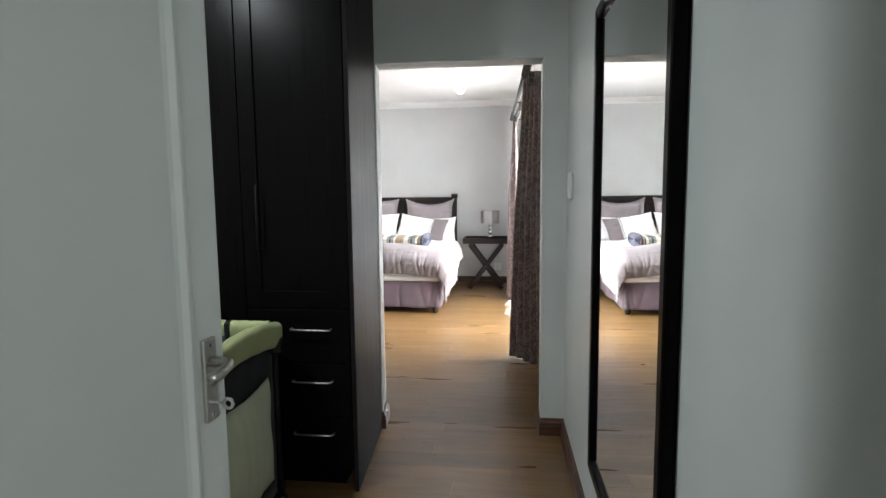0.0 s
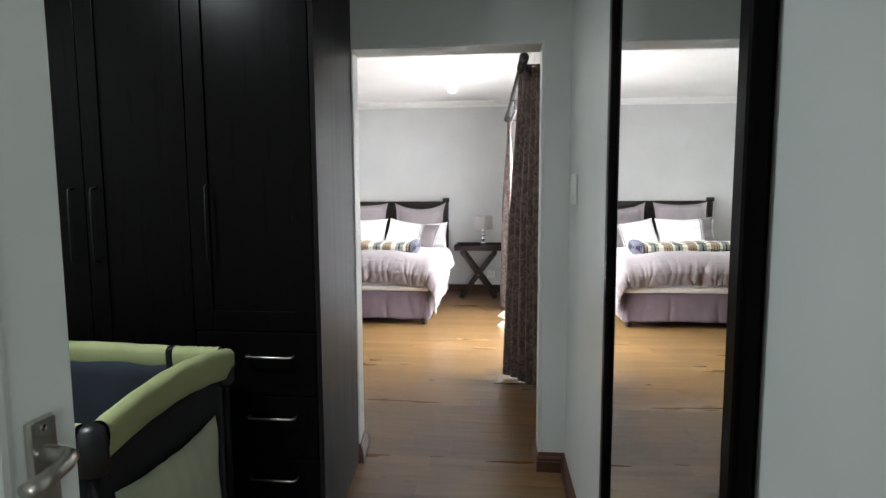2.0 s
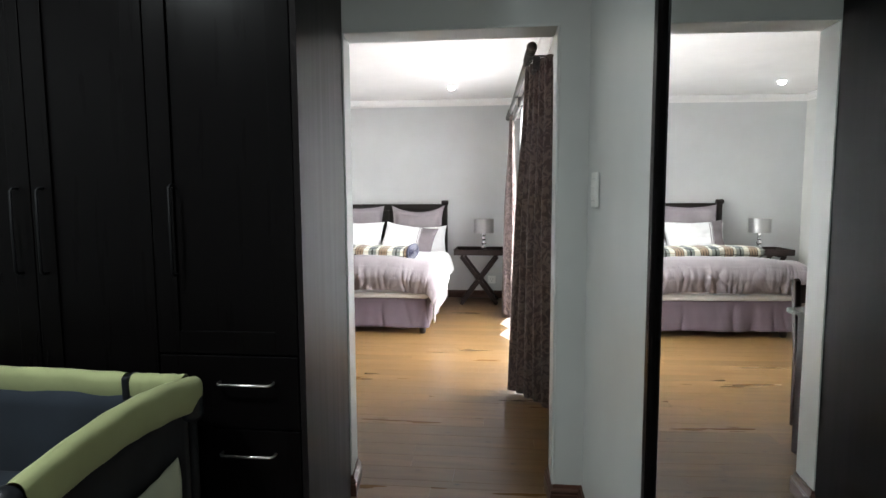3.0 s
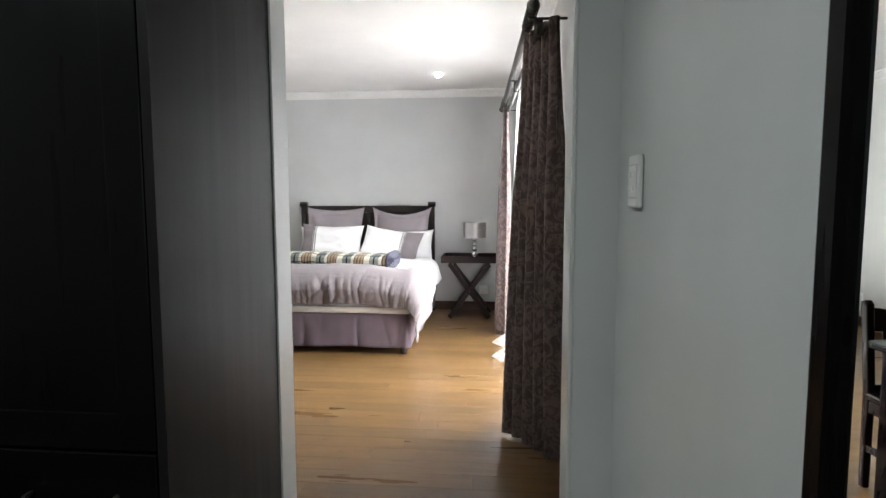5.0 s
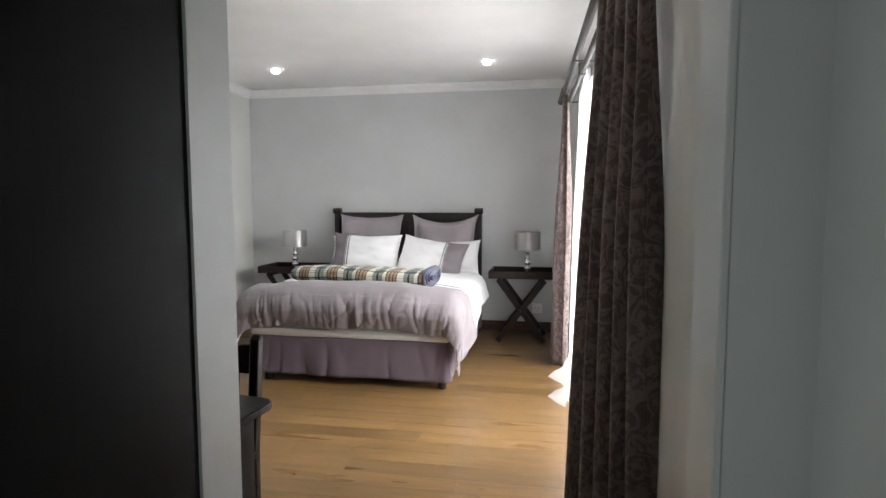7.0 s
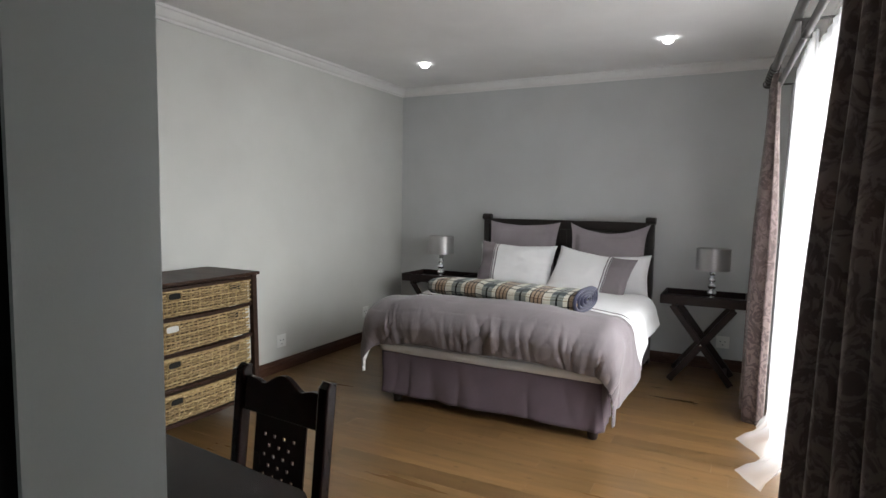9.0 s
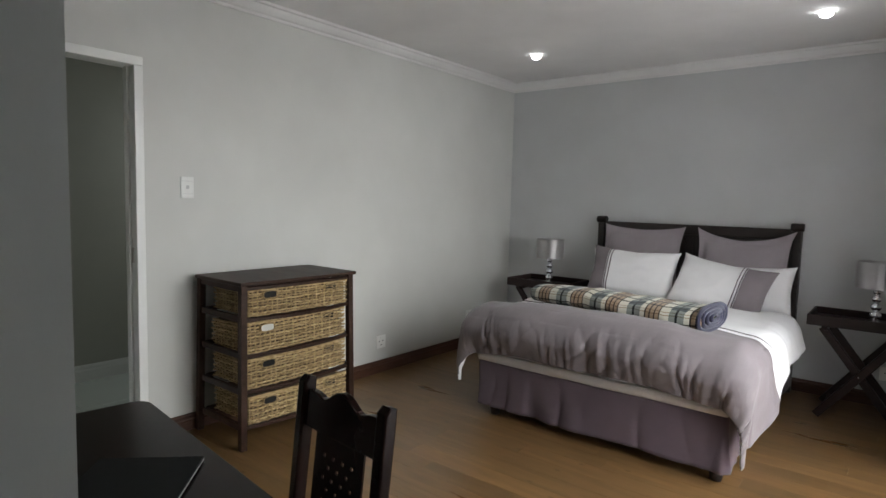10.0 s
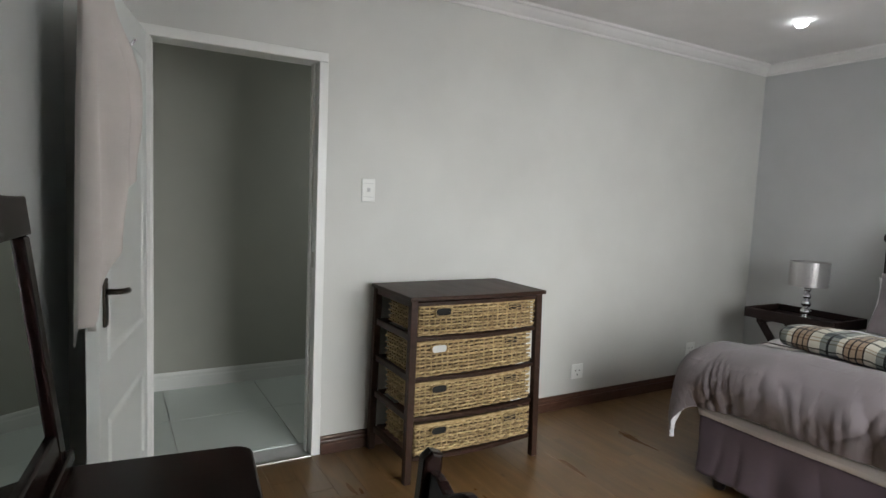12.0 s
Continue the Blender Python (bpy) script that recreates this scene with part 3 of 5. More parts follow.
# ---- garden door and curtains ----
win = tagged(new("window_1"), "tall bronze aluminium sliding glass door to the garden", "window", "", "structure")
win.matrix_world = pose(XR + 0.1, WY0, 0)
ww = WY1 - WY0
for n_, a, b in (("window_frame", (-0.04, 0, 0), (0.05, 0.05, WH)), ("window_frame", (-0.04, ww - 0.05, 0), (0.05, ww, WH)), ("window_frame", (-0.04, 0.05, WH - 0.05), (0.05, ww - 0.05, WH)), ("window_sill", (-0.05, 0.05, 0), (0.05, ww - 0.05, 0.03)), ("stile", (-0.03, ww / 2 - 0.06, 0.03), (0.0, ww / 2 - 0.01, WH - 0.05)), ("stile", (0.005, ww / 2 - 0.05, 0.03), (0.035, ww / 2, WH - 0.05))):
    part(n_, box(a, b, 0.004), aluminium, win)
for a, b in (((-0.018, 0.05, 0.03), (-0.012, ww / 2 - 0.06, WH - 0.05)), ((0.017, ww / 2, 0.03), (0.023, ww - 0.05, WH - 0.05))):
    pane = part("pane", box(a, b), glass, win, "clear glass pane")
    pane.visible_shadow = False


def curtain(name, y0, y1, x0, x1, top, folds, label, material, flare=0.0, depth=0.05, pool=0.0, seed=0, nv=40, spread=0.0, skew=0.0, slant=0.0):
    """A pleated drop from a rod over x0 (top) with its hem at x1; folds deepen and drift towards the floor."""
    n = folds * 10

    def f(u, v):
        z = top * (1 - v) + 0.012 * v
        d = depth * (0.35 + 0.65 * smoothstep(0, 0.5, v))
        ph = u * folds * 2 * math.pi + 0.8 * wob(u * 3 + seed, v * 0.8, seed)
        a = math.sin(ph) + 0.3 * math.sin(2 * ph + 1 + seed)
        xc = x0 + (x1 - x0) * (0.25 * v + 0.75 * smoothstep(0.1, 1.0, v))
        y = y0 + (y1 - y0) * u + 0.012 * math.cos(ph) + 0.04 * v * wob(u * 4, v * 2, seed + 5) + spread * v * (0.5 - u)
        xc += slant * (y - y0) + skew * (0.5 - u) * (0.5 + 0.5 * v)
        x = xc + d * a * 0.5 + flare * v * v * wob(u * 2.2, 0, seed + 2)
        if pool:
            w = smoothstep(0.93, 1.0, v)
            tri = 1 - abs((u * 2 + 0.15) % 1.0 - 0.5) * 2
            x = x * (1 - w) + w * (xc - pool * (0.25 + 1.35 * tri))
            y += w * 0.03 * math.sin(u * 4 * math.pi)
            z += 0.004 * w * (1 + wob(u * 4, v * 12, 3))
        return (x, y, max(z, 0.006))

    ob = thing(name, sheet(f, n, nv), material, label, "curtain", "curtains at the garden door", smooth=True)
    return thicken(ob, 0.004)


curtain("curtain", 3.99, 4.37, 0.165, 0.147, 2.15, 5, "taupe damask curtain gathered at one side of the garden door", damask, 0.02, 0.09, 0, 3, skew=0.26)
curtain("curtain", 6.55, 7.12, 0.035, 0.015, 2.14, 5, "taupe damask curtain gathered beside the bedside table", damask, 0.03, 0.11, 0, 8)
ob = curtain("sheer_curtain", 4.25, 6.95, 0.235, 0.215, 2.13, 19, "white voile sheer curtain trailing on the floor", sheer_mat, 0.01, 0.05, 0.0, 5, 30, slant=-0.035)
# the part of the voile that trails into the room by the far curtain
ob = curtain("sheer_curtain", 5.62, 6.52, 0.135, 0.11, 2.13, 6, "white voile sheer curtain with its hem pooled on the floor", sheer_mat, 0.02, 0.06, 0.12, 15, 44)

rod = empty("curtain_rod", pose(0.118, 3.96, 2.178, 0, 0, 2.1), "thick silver-grey wooden curtain pole with a second rail", "curtain rod")
rod_paint = wood("silver_grey_rod", (0.075, 0.07, 0.068), (0.12, 0.113, 0.11), 0.4, (12, 1, 12), 0.08)
part("pole", tube([(0, 0, 0), (0, 3.17, 0)], 0.021, 18), rod_paint, rod, smooth=True)
part("rear_pole", tube([(0.035, 0.02, -0.085), (0.035, 3.15, -0.085)], 0.016, 16), rod_paint, rod, smooth=True)
part("finial", lathe([(0.021, 0), (0.03, -0.004), (0.031, -0.012), (0.022, -0.02), (0.026, -0.035), (0.022, -0.055), (0.012, -0.07), (0, -0.074)], 20, m=pose(0, 0, 0, -90)), rod_paint, rod, smooth=True)
part("finial", lathe([(0.021, 0), (0.03, 0.004), (0.031, 0.012), (0.022, 0.02), (0.026, 0.035), (0.022, 0.055), (0.012, 0.07), (0, 0.074)], 20, m=pose(0, 3.17, 0, -90)), rod_paint, rod, smooth=True)
for y in (0.1, 1.6, 3.08):
    reach = 0.181 + 0.0367 * y
    br = part("bracket", box((-0.012, y - 0.009, -0.03), (reach, y + 0.009, -0.02), 0.003), rod_paint, rod, "grey bracket fixed to the wall")
    part("hook", box((0.014, y - 0.007, -0.106), (0.056, y + 0.007, -0.03), 0.003), rod_paint, br)
    part("wall_plate", box((reach - 0.009, y - 0.025, -0.07), (reach, y + 0.025, 0.02), 0.002), rod_paint, br)
for k in range(7):
    part("ring", lathe([(0.024, -0.003), (0.029, -0.003), (0.029, 0.003), (0.024, 0.003), (0.024, -0.003)], 20, m=pose(0, 0.03 + 0.045 * k, -0.004, 90)), rod_paint, rod)
for k in range(6):
    part("ring", lathe([(0.024, -0.003), (0.029, -0.003), (0.029, 0.003), (0.024, 0.003), (0.024, -0.003)], 20, m=pose(0, 2.62 + 0.08 * k, -0.004, 90)), rod_paint, rod)

# ---- downlights ----
def downlight(x, y, z=CZ):
    ob = empty("downlight", pose(x, y, z), "round white recessed downlight, switched on", "downlight", "ceiling downlights")
    part("rim", lathe([(0.038, -0.001), (0.0385, -0.002), (0.041, -0.002), (0.042, -0.001), (0.042, 0), (0.038, 0)], 28), trim_paint, ob, smooth=True)
    # lens bulges below the ceiling so its shape gives the lamp's round glare
    part("lens", lathe([(0.038, -0.002), (0.037, -0.014), (0.031, -0.027), (0.018, -0.035), (0, -0.037)], 28), lamp_glow, ob, "glowing white lens")
    lamp = new("downlight_beam", bpy.data.lights.new("downlight_beam", "SPOT"))
    lamp.data.energy, lamp.data.spot_size, lamp.data.spot_blend, lamp.data.shadow_soft_size, lamp.data.color = 9, radians(110), 0.8, 0.03, (1.0, 0.96, 0.9)
    lamp.matrix_world = look((x, y, z - 0.06), (x, y, 0))
    return ob


def beam(x, y, z, power, colour):
    lamp = new("downlight_beam", bpy.data.lights.new("downlight_beam", "AREA"))
    lamp.data.shape, lamp.data.size, lamp.data.energy, lamp.data.color = "DISK", 0.16, power, colour
    lamp.matrix_world = look((x, y, z - 0.03), (x, y, 0))


# a cool round fitting on the dressing passage's ceiling
fit_ = empty("ceiling_light", pose(-1.5, 1.25, PZ), "round cool white ceiling light in the dressing passage", "ceiling light")
part("rim", lathe([(0.09, 0), (0.1, -0.004), (0.1, -0.02), (0.09, -0.024), (0.085, -0.02), (0.085, 0)], 32), trim_paint, fit_, smooth=True)
part("lens", lathe([(0.085, -0.018), (0, -0.022)], 32), lamp_glow, fit_, "glowing white lens")
beam(-1.5, 1.25, PZ, 27, (0.9, 0.99, 1.0))

downlight(-0.62, 6.93)
downlight(-2.52, 6.91)

# ---- dressing passage ----
WX, WF, WB = -0.655, 2.225, 2.889    # wardrobe's open end, front and back


def pull(parent, a, b, out=(0, -1, 0), label="slim black bar handle", material=None):
    """A bow handle between two points that stands off its front."""
    A, B, O = Vector(a), Vector(b), Vector(out)
    d = (B - A).normalized()
    pts = [A, A + O * 0.02, A + O * 0.03 + d * 0.008, (A + B) / 2 + O * 0.032, B + O * 0.03 - d * 0.008, B + O * 0.02, B]
    return part("handle", tube(pts, 0.0045, 8), material or black_metal, parent, label, smooth=True)


def shaker(parent, x0, x1, z0, z1, name="door"):
    """A flat framed front: a sunk field with stiles and rails round it."""
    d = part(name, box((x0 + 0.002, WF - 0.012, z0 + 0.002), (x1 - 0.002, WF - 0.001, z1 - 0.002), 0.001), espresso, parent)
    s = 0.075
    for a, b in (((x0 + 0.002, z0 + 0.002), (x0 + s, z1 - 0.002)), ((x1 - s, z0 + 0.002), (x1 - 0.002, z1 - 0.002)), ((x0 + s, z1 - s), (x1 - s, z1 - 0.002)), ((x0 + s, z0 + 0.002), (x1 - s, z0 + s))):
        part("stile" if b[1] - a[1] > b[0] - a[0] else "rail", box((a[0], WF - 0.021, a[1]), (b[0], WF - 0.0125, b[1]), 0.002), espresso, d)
    return d


def wardrobe(x0, x1, label):
    ob = empty("wardrobe", pose(0, 0, 0), label, "wardrobe", "built-in wardrobes")
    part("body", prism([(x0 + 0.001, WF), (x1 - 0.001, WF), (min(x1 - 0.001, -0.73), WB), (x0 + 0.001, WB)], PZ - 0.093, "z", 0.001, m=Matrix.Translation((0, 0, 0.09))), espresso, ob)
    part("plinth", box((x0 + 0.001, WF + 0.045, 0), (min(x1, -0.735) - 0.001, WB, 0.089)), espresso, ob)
    return ob


SPLIT = -1.146
tower = wardrobe(SPLIT, WX - 0.02, "tall espresso wood wardrobe with a door over three drawers")
d = shaker(tower, SPLIT, WX - 0.022, 0.832, PZ - 0.02)
pull(d, (-1.066, WF - 0.021, 1.372), (-1.066, WF - 0.021, 1.09))
for zc, z0, z1 in ((0.742, 0.588, 0.828), (0.508, 0.346, 0.584), (0.269, 0.1, 0.342)):
    dr = part("drawer", box((SPLIT + 0.003, WF - 0.021, z0), (WX - 0.025, WF - 0.001, z1), 0.003), espresso, tower)
    # bars shortened on the left, where shade would hide their shine
    pull(dr, (-0.94, WF - 0.021, zc), (-0.762, WF - 0.021, zc), label="slim brushed metal bar handle", material=brushed)
# end panel takes the lightened copy of the front's wood
part("end_panel", prism([(WX, WF - 0.024), (-0.708, WB), (-0.727, WB), (WX - 0.019, WF - 0.024)], PZ - 0.003, "z", 0.002), espresso_lit, tower, "satin dark end panel of the wardrobe")

pair = wardrobe(-1.97, SPLIT, "tall espresso wood wardrobe with a pair of doors")
for x0, x1, hx in ((-1.97, -1.558, -1.603), (-1.558, SPLIT, -1.513)):
    d = shaker(pair, x0, x1, 0.1, PZ - 0.02)
    pull(d, (hx, WF - 0.021, 1.365), (hx, WF - 0.021, 1.09))
wardrobe(-2.295, -1.972, "narrow espresso wood wardrobe side unit")

# wall mirror with a deep black frame
MY0, MY1, MZ0, MZ1 = 0.945, 1.84, 0.35, 1.935
wm = empty("wall_mirror", LEAN_WALL @ pose(0, -1.5, 0), "tall wall mirror in a deep black wooden frame", "mirror")
part("glass", box((-0.02, MY0 + 0.035, MZ0 + 0.035), (-0.012, MY1 - 0.035, MZ1 - 0.035)), mirror_glass, wm, "clear silvered mirror glass")
part("backing", box((-0.0115, MY0 + 0.01, MZ0 + 0.01), (-0.001, MY1 - 0.01, MZ1 - 0.01)), dark_plastic, wm)
fw = 0.043
for n_, pts in (("stile", ((MY0, MZ0), (MY0 + fw, MZ0 + fw), (MY0 + fw, MZ1 - fw), (MY0, MZ1))), ("stile", ((MY1, MZ0), (MY1, MZ1), (MY1 - fw, MZ1 - fw), (MY1 - fw, MZ0 + fw))), ("rail", ((MY0, MZ1), (MY0 + fw, MZ1 - fw), (MY1 - fw, MZ1 - fw), (MY1, MZ1))), ("rail", ((MY0, MZ0), (MY1, MZ0), (MY1 - fw, MZ0 + fw), (MY0 + fw, MZ0 + fw)))):
    part(n_, prism(pts, -0.034, "x", 0.008), espresso, wm)

# light switch: moulded plate with four rockers
sw = empty("light_switch", LEAN_WALL @ pose(0, 1.15, 1.352), "white moulded light switch plate with four rockers", "light switch")
part("plate", box((-0.017, -0.042, -0.064), (-0.001, 0.042, 0.064), 0.006, seg=3), plastic, sw, smooth=False)
part("insert", box((-0.0195, -0.04, -0.038), (-0.0165, 0.028, 0.038), 0.0015), plastic, sw)
for z in (-0.0395, 0.0395):
    part("groove", box((-0.0176, -0.04, z - 0.001), (-0.0168, 0.028, z + 0.001)), grey_plastic, sw)
for y in (-0.016, 0.012):
    for z in (0.016, -0.016):
        part("rocker", box((-0.0225, y - 0.007, z - 0.008), (-0.019, y + 0.007, z + 0.008), 0.002, m=Matrix.Translation((-0.0205, y, z)) @ pose(0, 0, 0, 0, 5) @ Matrix.Translation((0.0205, -y, -z))), plastic, sw)


def camp_cot():
    """A folding travel cot: black frame, padded green top rails that sag, net sides with pockets, a blue liner."""
    x1, x0, y0, y1, h = -0.957, -1.97, 1.405, 2.09, 0.775
    ob = empty("travel_cot", pose(0, 0, 0), "folding travel cot with lime green padded rails and black frame", "cot")

    def rail(a, b, dip, name="top_rail"):
        A, B = Vector(a), Vector(b)
        along = (B - A).normalized()
        side = Vector((-along.y, along.x, 0))

        def f(u, v):
            p = A.lerp(B, u)
            th = 2 * math.pi * v
            sag = dip * 4 * u * (1 - u)
            w = 0.026 + 0.006 * wob(u * 5, v * 3, a[0])
            c = math.cos(th)
            zz = (0.026 * c if c > 0 else 0.085 * c) - sag
            return p + side * w * math.sin(th) * (1.0 if c > -0.5 else 0.8) + Vector((0, 0, zz + 0.004 * wob(u * 9, v * 2, 3)))

        return part(name, sheet(f, 28, 16), lime, ob, "lime green padded rail", smooth=True)

    rail((x1, y0 + 0.03, h), (x1, y1 - 0.012, h), -0.035)
    rail((x0, y1 - 0.03, h), (x0, y0 + 0.03, h), -0.035)
    rail((x1 - 0.035, y1, h), (x1 - 0.2, y1, h), 0.0)
    rail((x1 - 0.225, y1, h), (x0 + 0.05, y1, h + 0.004), -0.008)
    rail((x0 + 0.03, y0, h), (x1 - 0.03, y0, h), -0.008)
    part("hinge_catch", box((x1 - 0.224, y1 - 0.03, h - 0.05), (x1 - 0.201, y1 + 0.03, h + 0.022), 0.006), dark_plastic, ob, "black plastic hinge catch")
    for x, y, sx, sy in ((x0, y0, 1, 1), (x1, y0, -1, 1), (x1, y1, -1, -1), (x0, y1, 1, -1)):
        part("corner_cap", lathe([(0, 0.022), (0.022, 0.018), (0.034, 0.006), (0.038, -0.02), (0.038, -0.09), (0.03, -0.105), (0, -0.108)], 18, m=pose(x + sx * 0.014, y + sy * 0.014, h)), dark_plastic, ob, "glossy black plastic corner", smooth=True)
        part("leg", tube([(x + sx * 0.012, y + sy * 0.012, h - 0.08), (x + sx * 0.012, y + sy * 0.012, 0.02)], 0.014, 10), black_metal, ob, smooth=True)
        part("foot", lathe([(0, 0), (0.03, 0), (0.034, 0.015), (0.026, 0.035), (0, 0.04)], 16, m=pose(x + sx * 0.012, y + sy * 0.012, 0)), dark_plastic, ob, smooth=True)

    def wall_sheet(name, A, B, z0, z1, material, bulge, label=""):
        A, B = Vector((*A, 0)), Vector((*B, 0))
        along = (B - A).normalized()
        out = Vector((along.y, -along.x, 0))

        def f(u, v):
            p = A.lerp(B, u)
            g = math.sin(math.pi * u) * math.sin(math.pi * v)
            return p + out * (bulge * g + 0.004 * wob(u * 8, v * 5, z0)) + Vector((0, 0, z0 + (z1 - z0) * v))

        return thicken(part(name, sheet(f, 20, 12), material, ob, label, smooth=True), 0.003)

    i = 0.02
    wall_sheet("side_panel", (x1 - i, y0 + i), (x1 - i, y1 - i), 0.06, h - 0.03, black_cloth, -0.01, "black cloth side")
    wall_sheet("side_panel", (x0 + i, y1 - i), (x0 + i, y0 + i), 0.06, h - 0.03, black_cloth, -0.01, "black cloth side")
    wall_sheet("side_panel", (x1 - i, y1 - i), (x0 + i, y1 - i), 0.06, h - 0.03, navy, -0.01, "navy blue liner")
    wall_sheet("side_panel", (x0 + i, y0 + i), (x1 - i, y0 + i), 0.06, h - 0.03, navy, -0.01, "navy blue liner")
    # organiser pocket whose upper edge slopes, hung on the end that faces the passage
    def pocket(u, v):
        y = y0 + 0.06 + 0.5 * u
        top = 0.60 - 0.02 * math.sin(math.pi * u)
        z = 0.17 + (top - 0.17) * v
        ripple = 0.007 * wob(u * 5, v * 2.5, 2) + 0.004 * wob(u * 13, v * 3, 7) - 0.006 * smoothstep(0.9, 1.0, v)
        return (x1 + 0.012 + 0.03 * math.sin(math.pi * v) * math.sin(math.pi * u) + ripple, y, z)

    thicken(part("pocket", sheet(pocket, 50, 16), lime_net, ob, "pale lime net storage pocket", smooth=True), 0.003)
    part("mattress", box((x0 + 0.03, y0 + 0.03, 0.44), (x1 - 0.03, y1 - 0.03, 0.49), 0.015), navy, ob, "thin navy blue mattress")
    for a, b in (((x0, y0), (x1, y1)), ((x1, y0), (x0, y1))):
        part("brace", tube([(*a, 0.09), (*b, 0.09)], 0.011, 8), black_metal, ob)
    return ob


camp_cot()


# ---- the bed ----
BX0, BX1, BYF, BYH = -2.245, -0.755, 5.845, 7.72
bed = empty("bed", pose(0, 0, 0), "double bed with a dark wooden headboard and plum valance", "bed")
HX = -0.028                           # the headboard stands a little off the base's axis
for x in (BX0 + HX, BX1 + HX):
    part("post", box((x - 0.03, BYH + 0.005, 0), (x + 0.03, BYH + 0.075, 1.195), 0.006), bed_wood, bed)
    # rolled scroll on top of the post
    roll = [(0.036 * math.cos(a), 0.03 * math.sin(a)) for a in [2 * math.pi * k / 20 for k in range(20)]]
    part("scroll", prism([(u + BYH + 0.025, v + 1.22) for u, v in roll], 0.085, "x", 0.006, m=Matrix.Translation((x - 0.0425, 0, 0))), bed_wood, bed)
part("headboard", box((BX0 + HX + 0.031, BYH + 0.025, 0.3), (BX1 + HX - 0.031, BYH + 0.05, 1.125), 0.003), bed_wood, bed, "dark brown wooden headboard")
part("top_rail", box((BX0 + HX + 0.031, BYH + 0.012, 1.125), (BX1 + HX - 0.031, BYH + 0.066, 1.205), 0.008), bed_wood, bed)
part("rail", box(((BX0 + BX1) / 2 + HX - 0.03, BYH + 0.015, 0.3), ((BX0 + BX1) / 2 + HX + 0.03, BYH + 0.024, 1.125), 0.003), bed_wood, bed)
part("base", box((BX0 + 0.03, BYF + 0.02, 0.09), (BX1 - 0.03, BYH, 0.36), 0.015), ticking, bed, "beige ticking bed base")
part("mattress", box((BX0 + 0.02, BYF + 0.01, 0.362), (BX1 - 0.02, BYH, 0.6), 0.04, seg=4), cotton, bed, "white mattress", smooth=True)
for x in (BX0 + 0.11, BX1 - 0.06):
    for y in (BYF + 0.06, BYH - 0.2):
        part("leg", lathe([(0, 0), (0.026, 0), (0.03, 0.01), (0.037, 0.09), (0, 0.09)], 18, m=pose(x, y, 0)), bed_wood, bed, "turned dark wooden foot", smooth=True)


def valance_path(s, grow):
    """Round three sides of the base: right side from the head, the foot, the left side."""
    xl, xr, yf, yh = BX0 + 0.02 - grow, BX1 - 0.02 + grow, BYF + 0.01 - grow, BYH - 0.02
    a, b = yh - yf, xr - xl
    d = s * (2 * a + b)
    if d < a:
        return Vector((xr, yh - d, 0)), Vector((1, 0, 0))
    if d < a + b:
        return Vector((xr - (d - a), yf, 0)), Vector((0, -1, 0))
    return Vector((xl, yf + (d - a - b), 0)), Vector((-1, 0, 0))


def valance(u, v):
    p, out = valance_path(u, 0.004)
    z = 0.352 * (1 - v) + 0.066 * v + 0.008 * v * wob(u * 14, 0, 4)
    ripple = v * (0.03 * wob(u * 17, v * 0.8, 1) + 0.02 * (0.4 - math.exp(-7 * abs(wob(u * 30, v * 0.6, 6)))) + 0.008 * wob(u * 60, v, 8) + 0.004 * math.sin(u * 90 + 3 * wob(u * 8, 0, 2)) * v)
    return p + out * (0.004 + 0.012 * v + ripple) + Vector((0, 0, z))


thicken(part("valance", sheet(valance, 420, 14), valance_cloth, bed, "plum-grey gathered valance round the base", smooth=True), 0.003)


def piping(u, v):
    p, out = valance_path(u, 0.012)
    a = 2 * math.pi * v
    return p + out * (0.016 * math.cos(a)) + Vector((0, 0, 0.378 + 0.03 * math.sin(a) + 0.004 * wob(u * 20, v, 1)))


part("base_edge", sheet(piping, 200, 10), ticking, bed, "beige edge band between valance and mattress", smooth=True)

# duvet: one cloth with a white head part and a mauve foot part, puffed and draped over three sides
TOP = 0.645


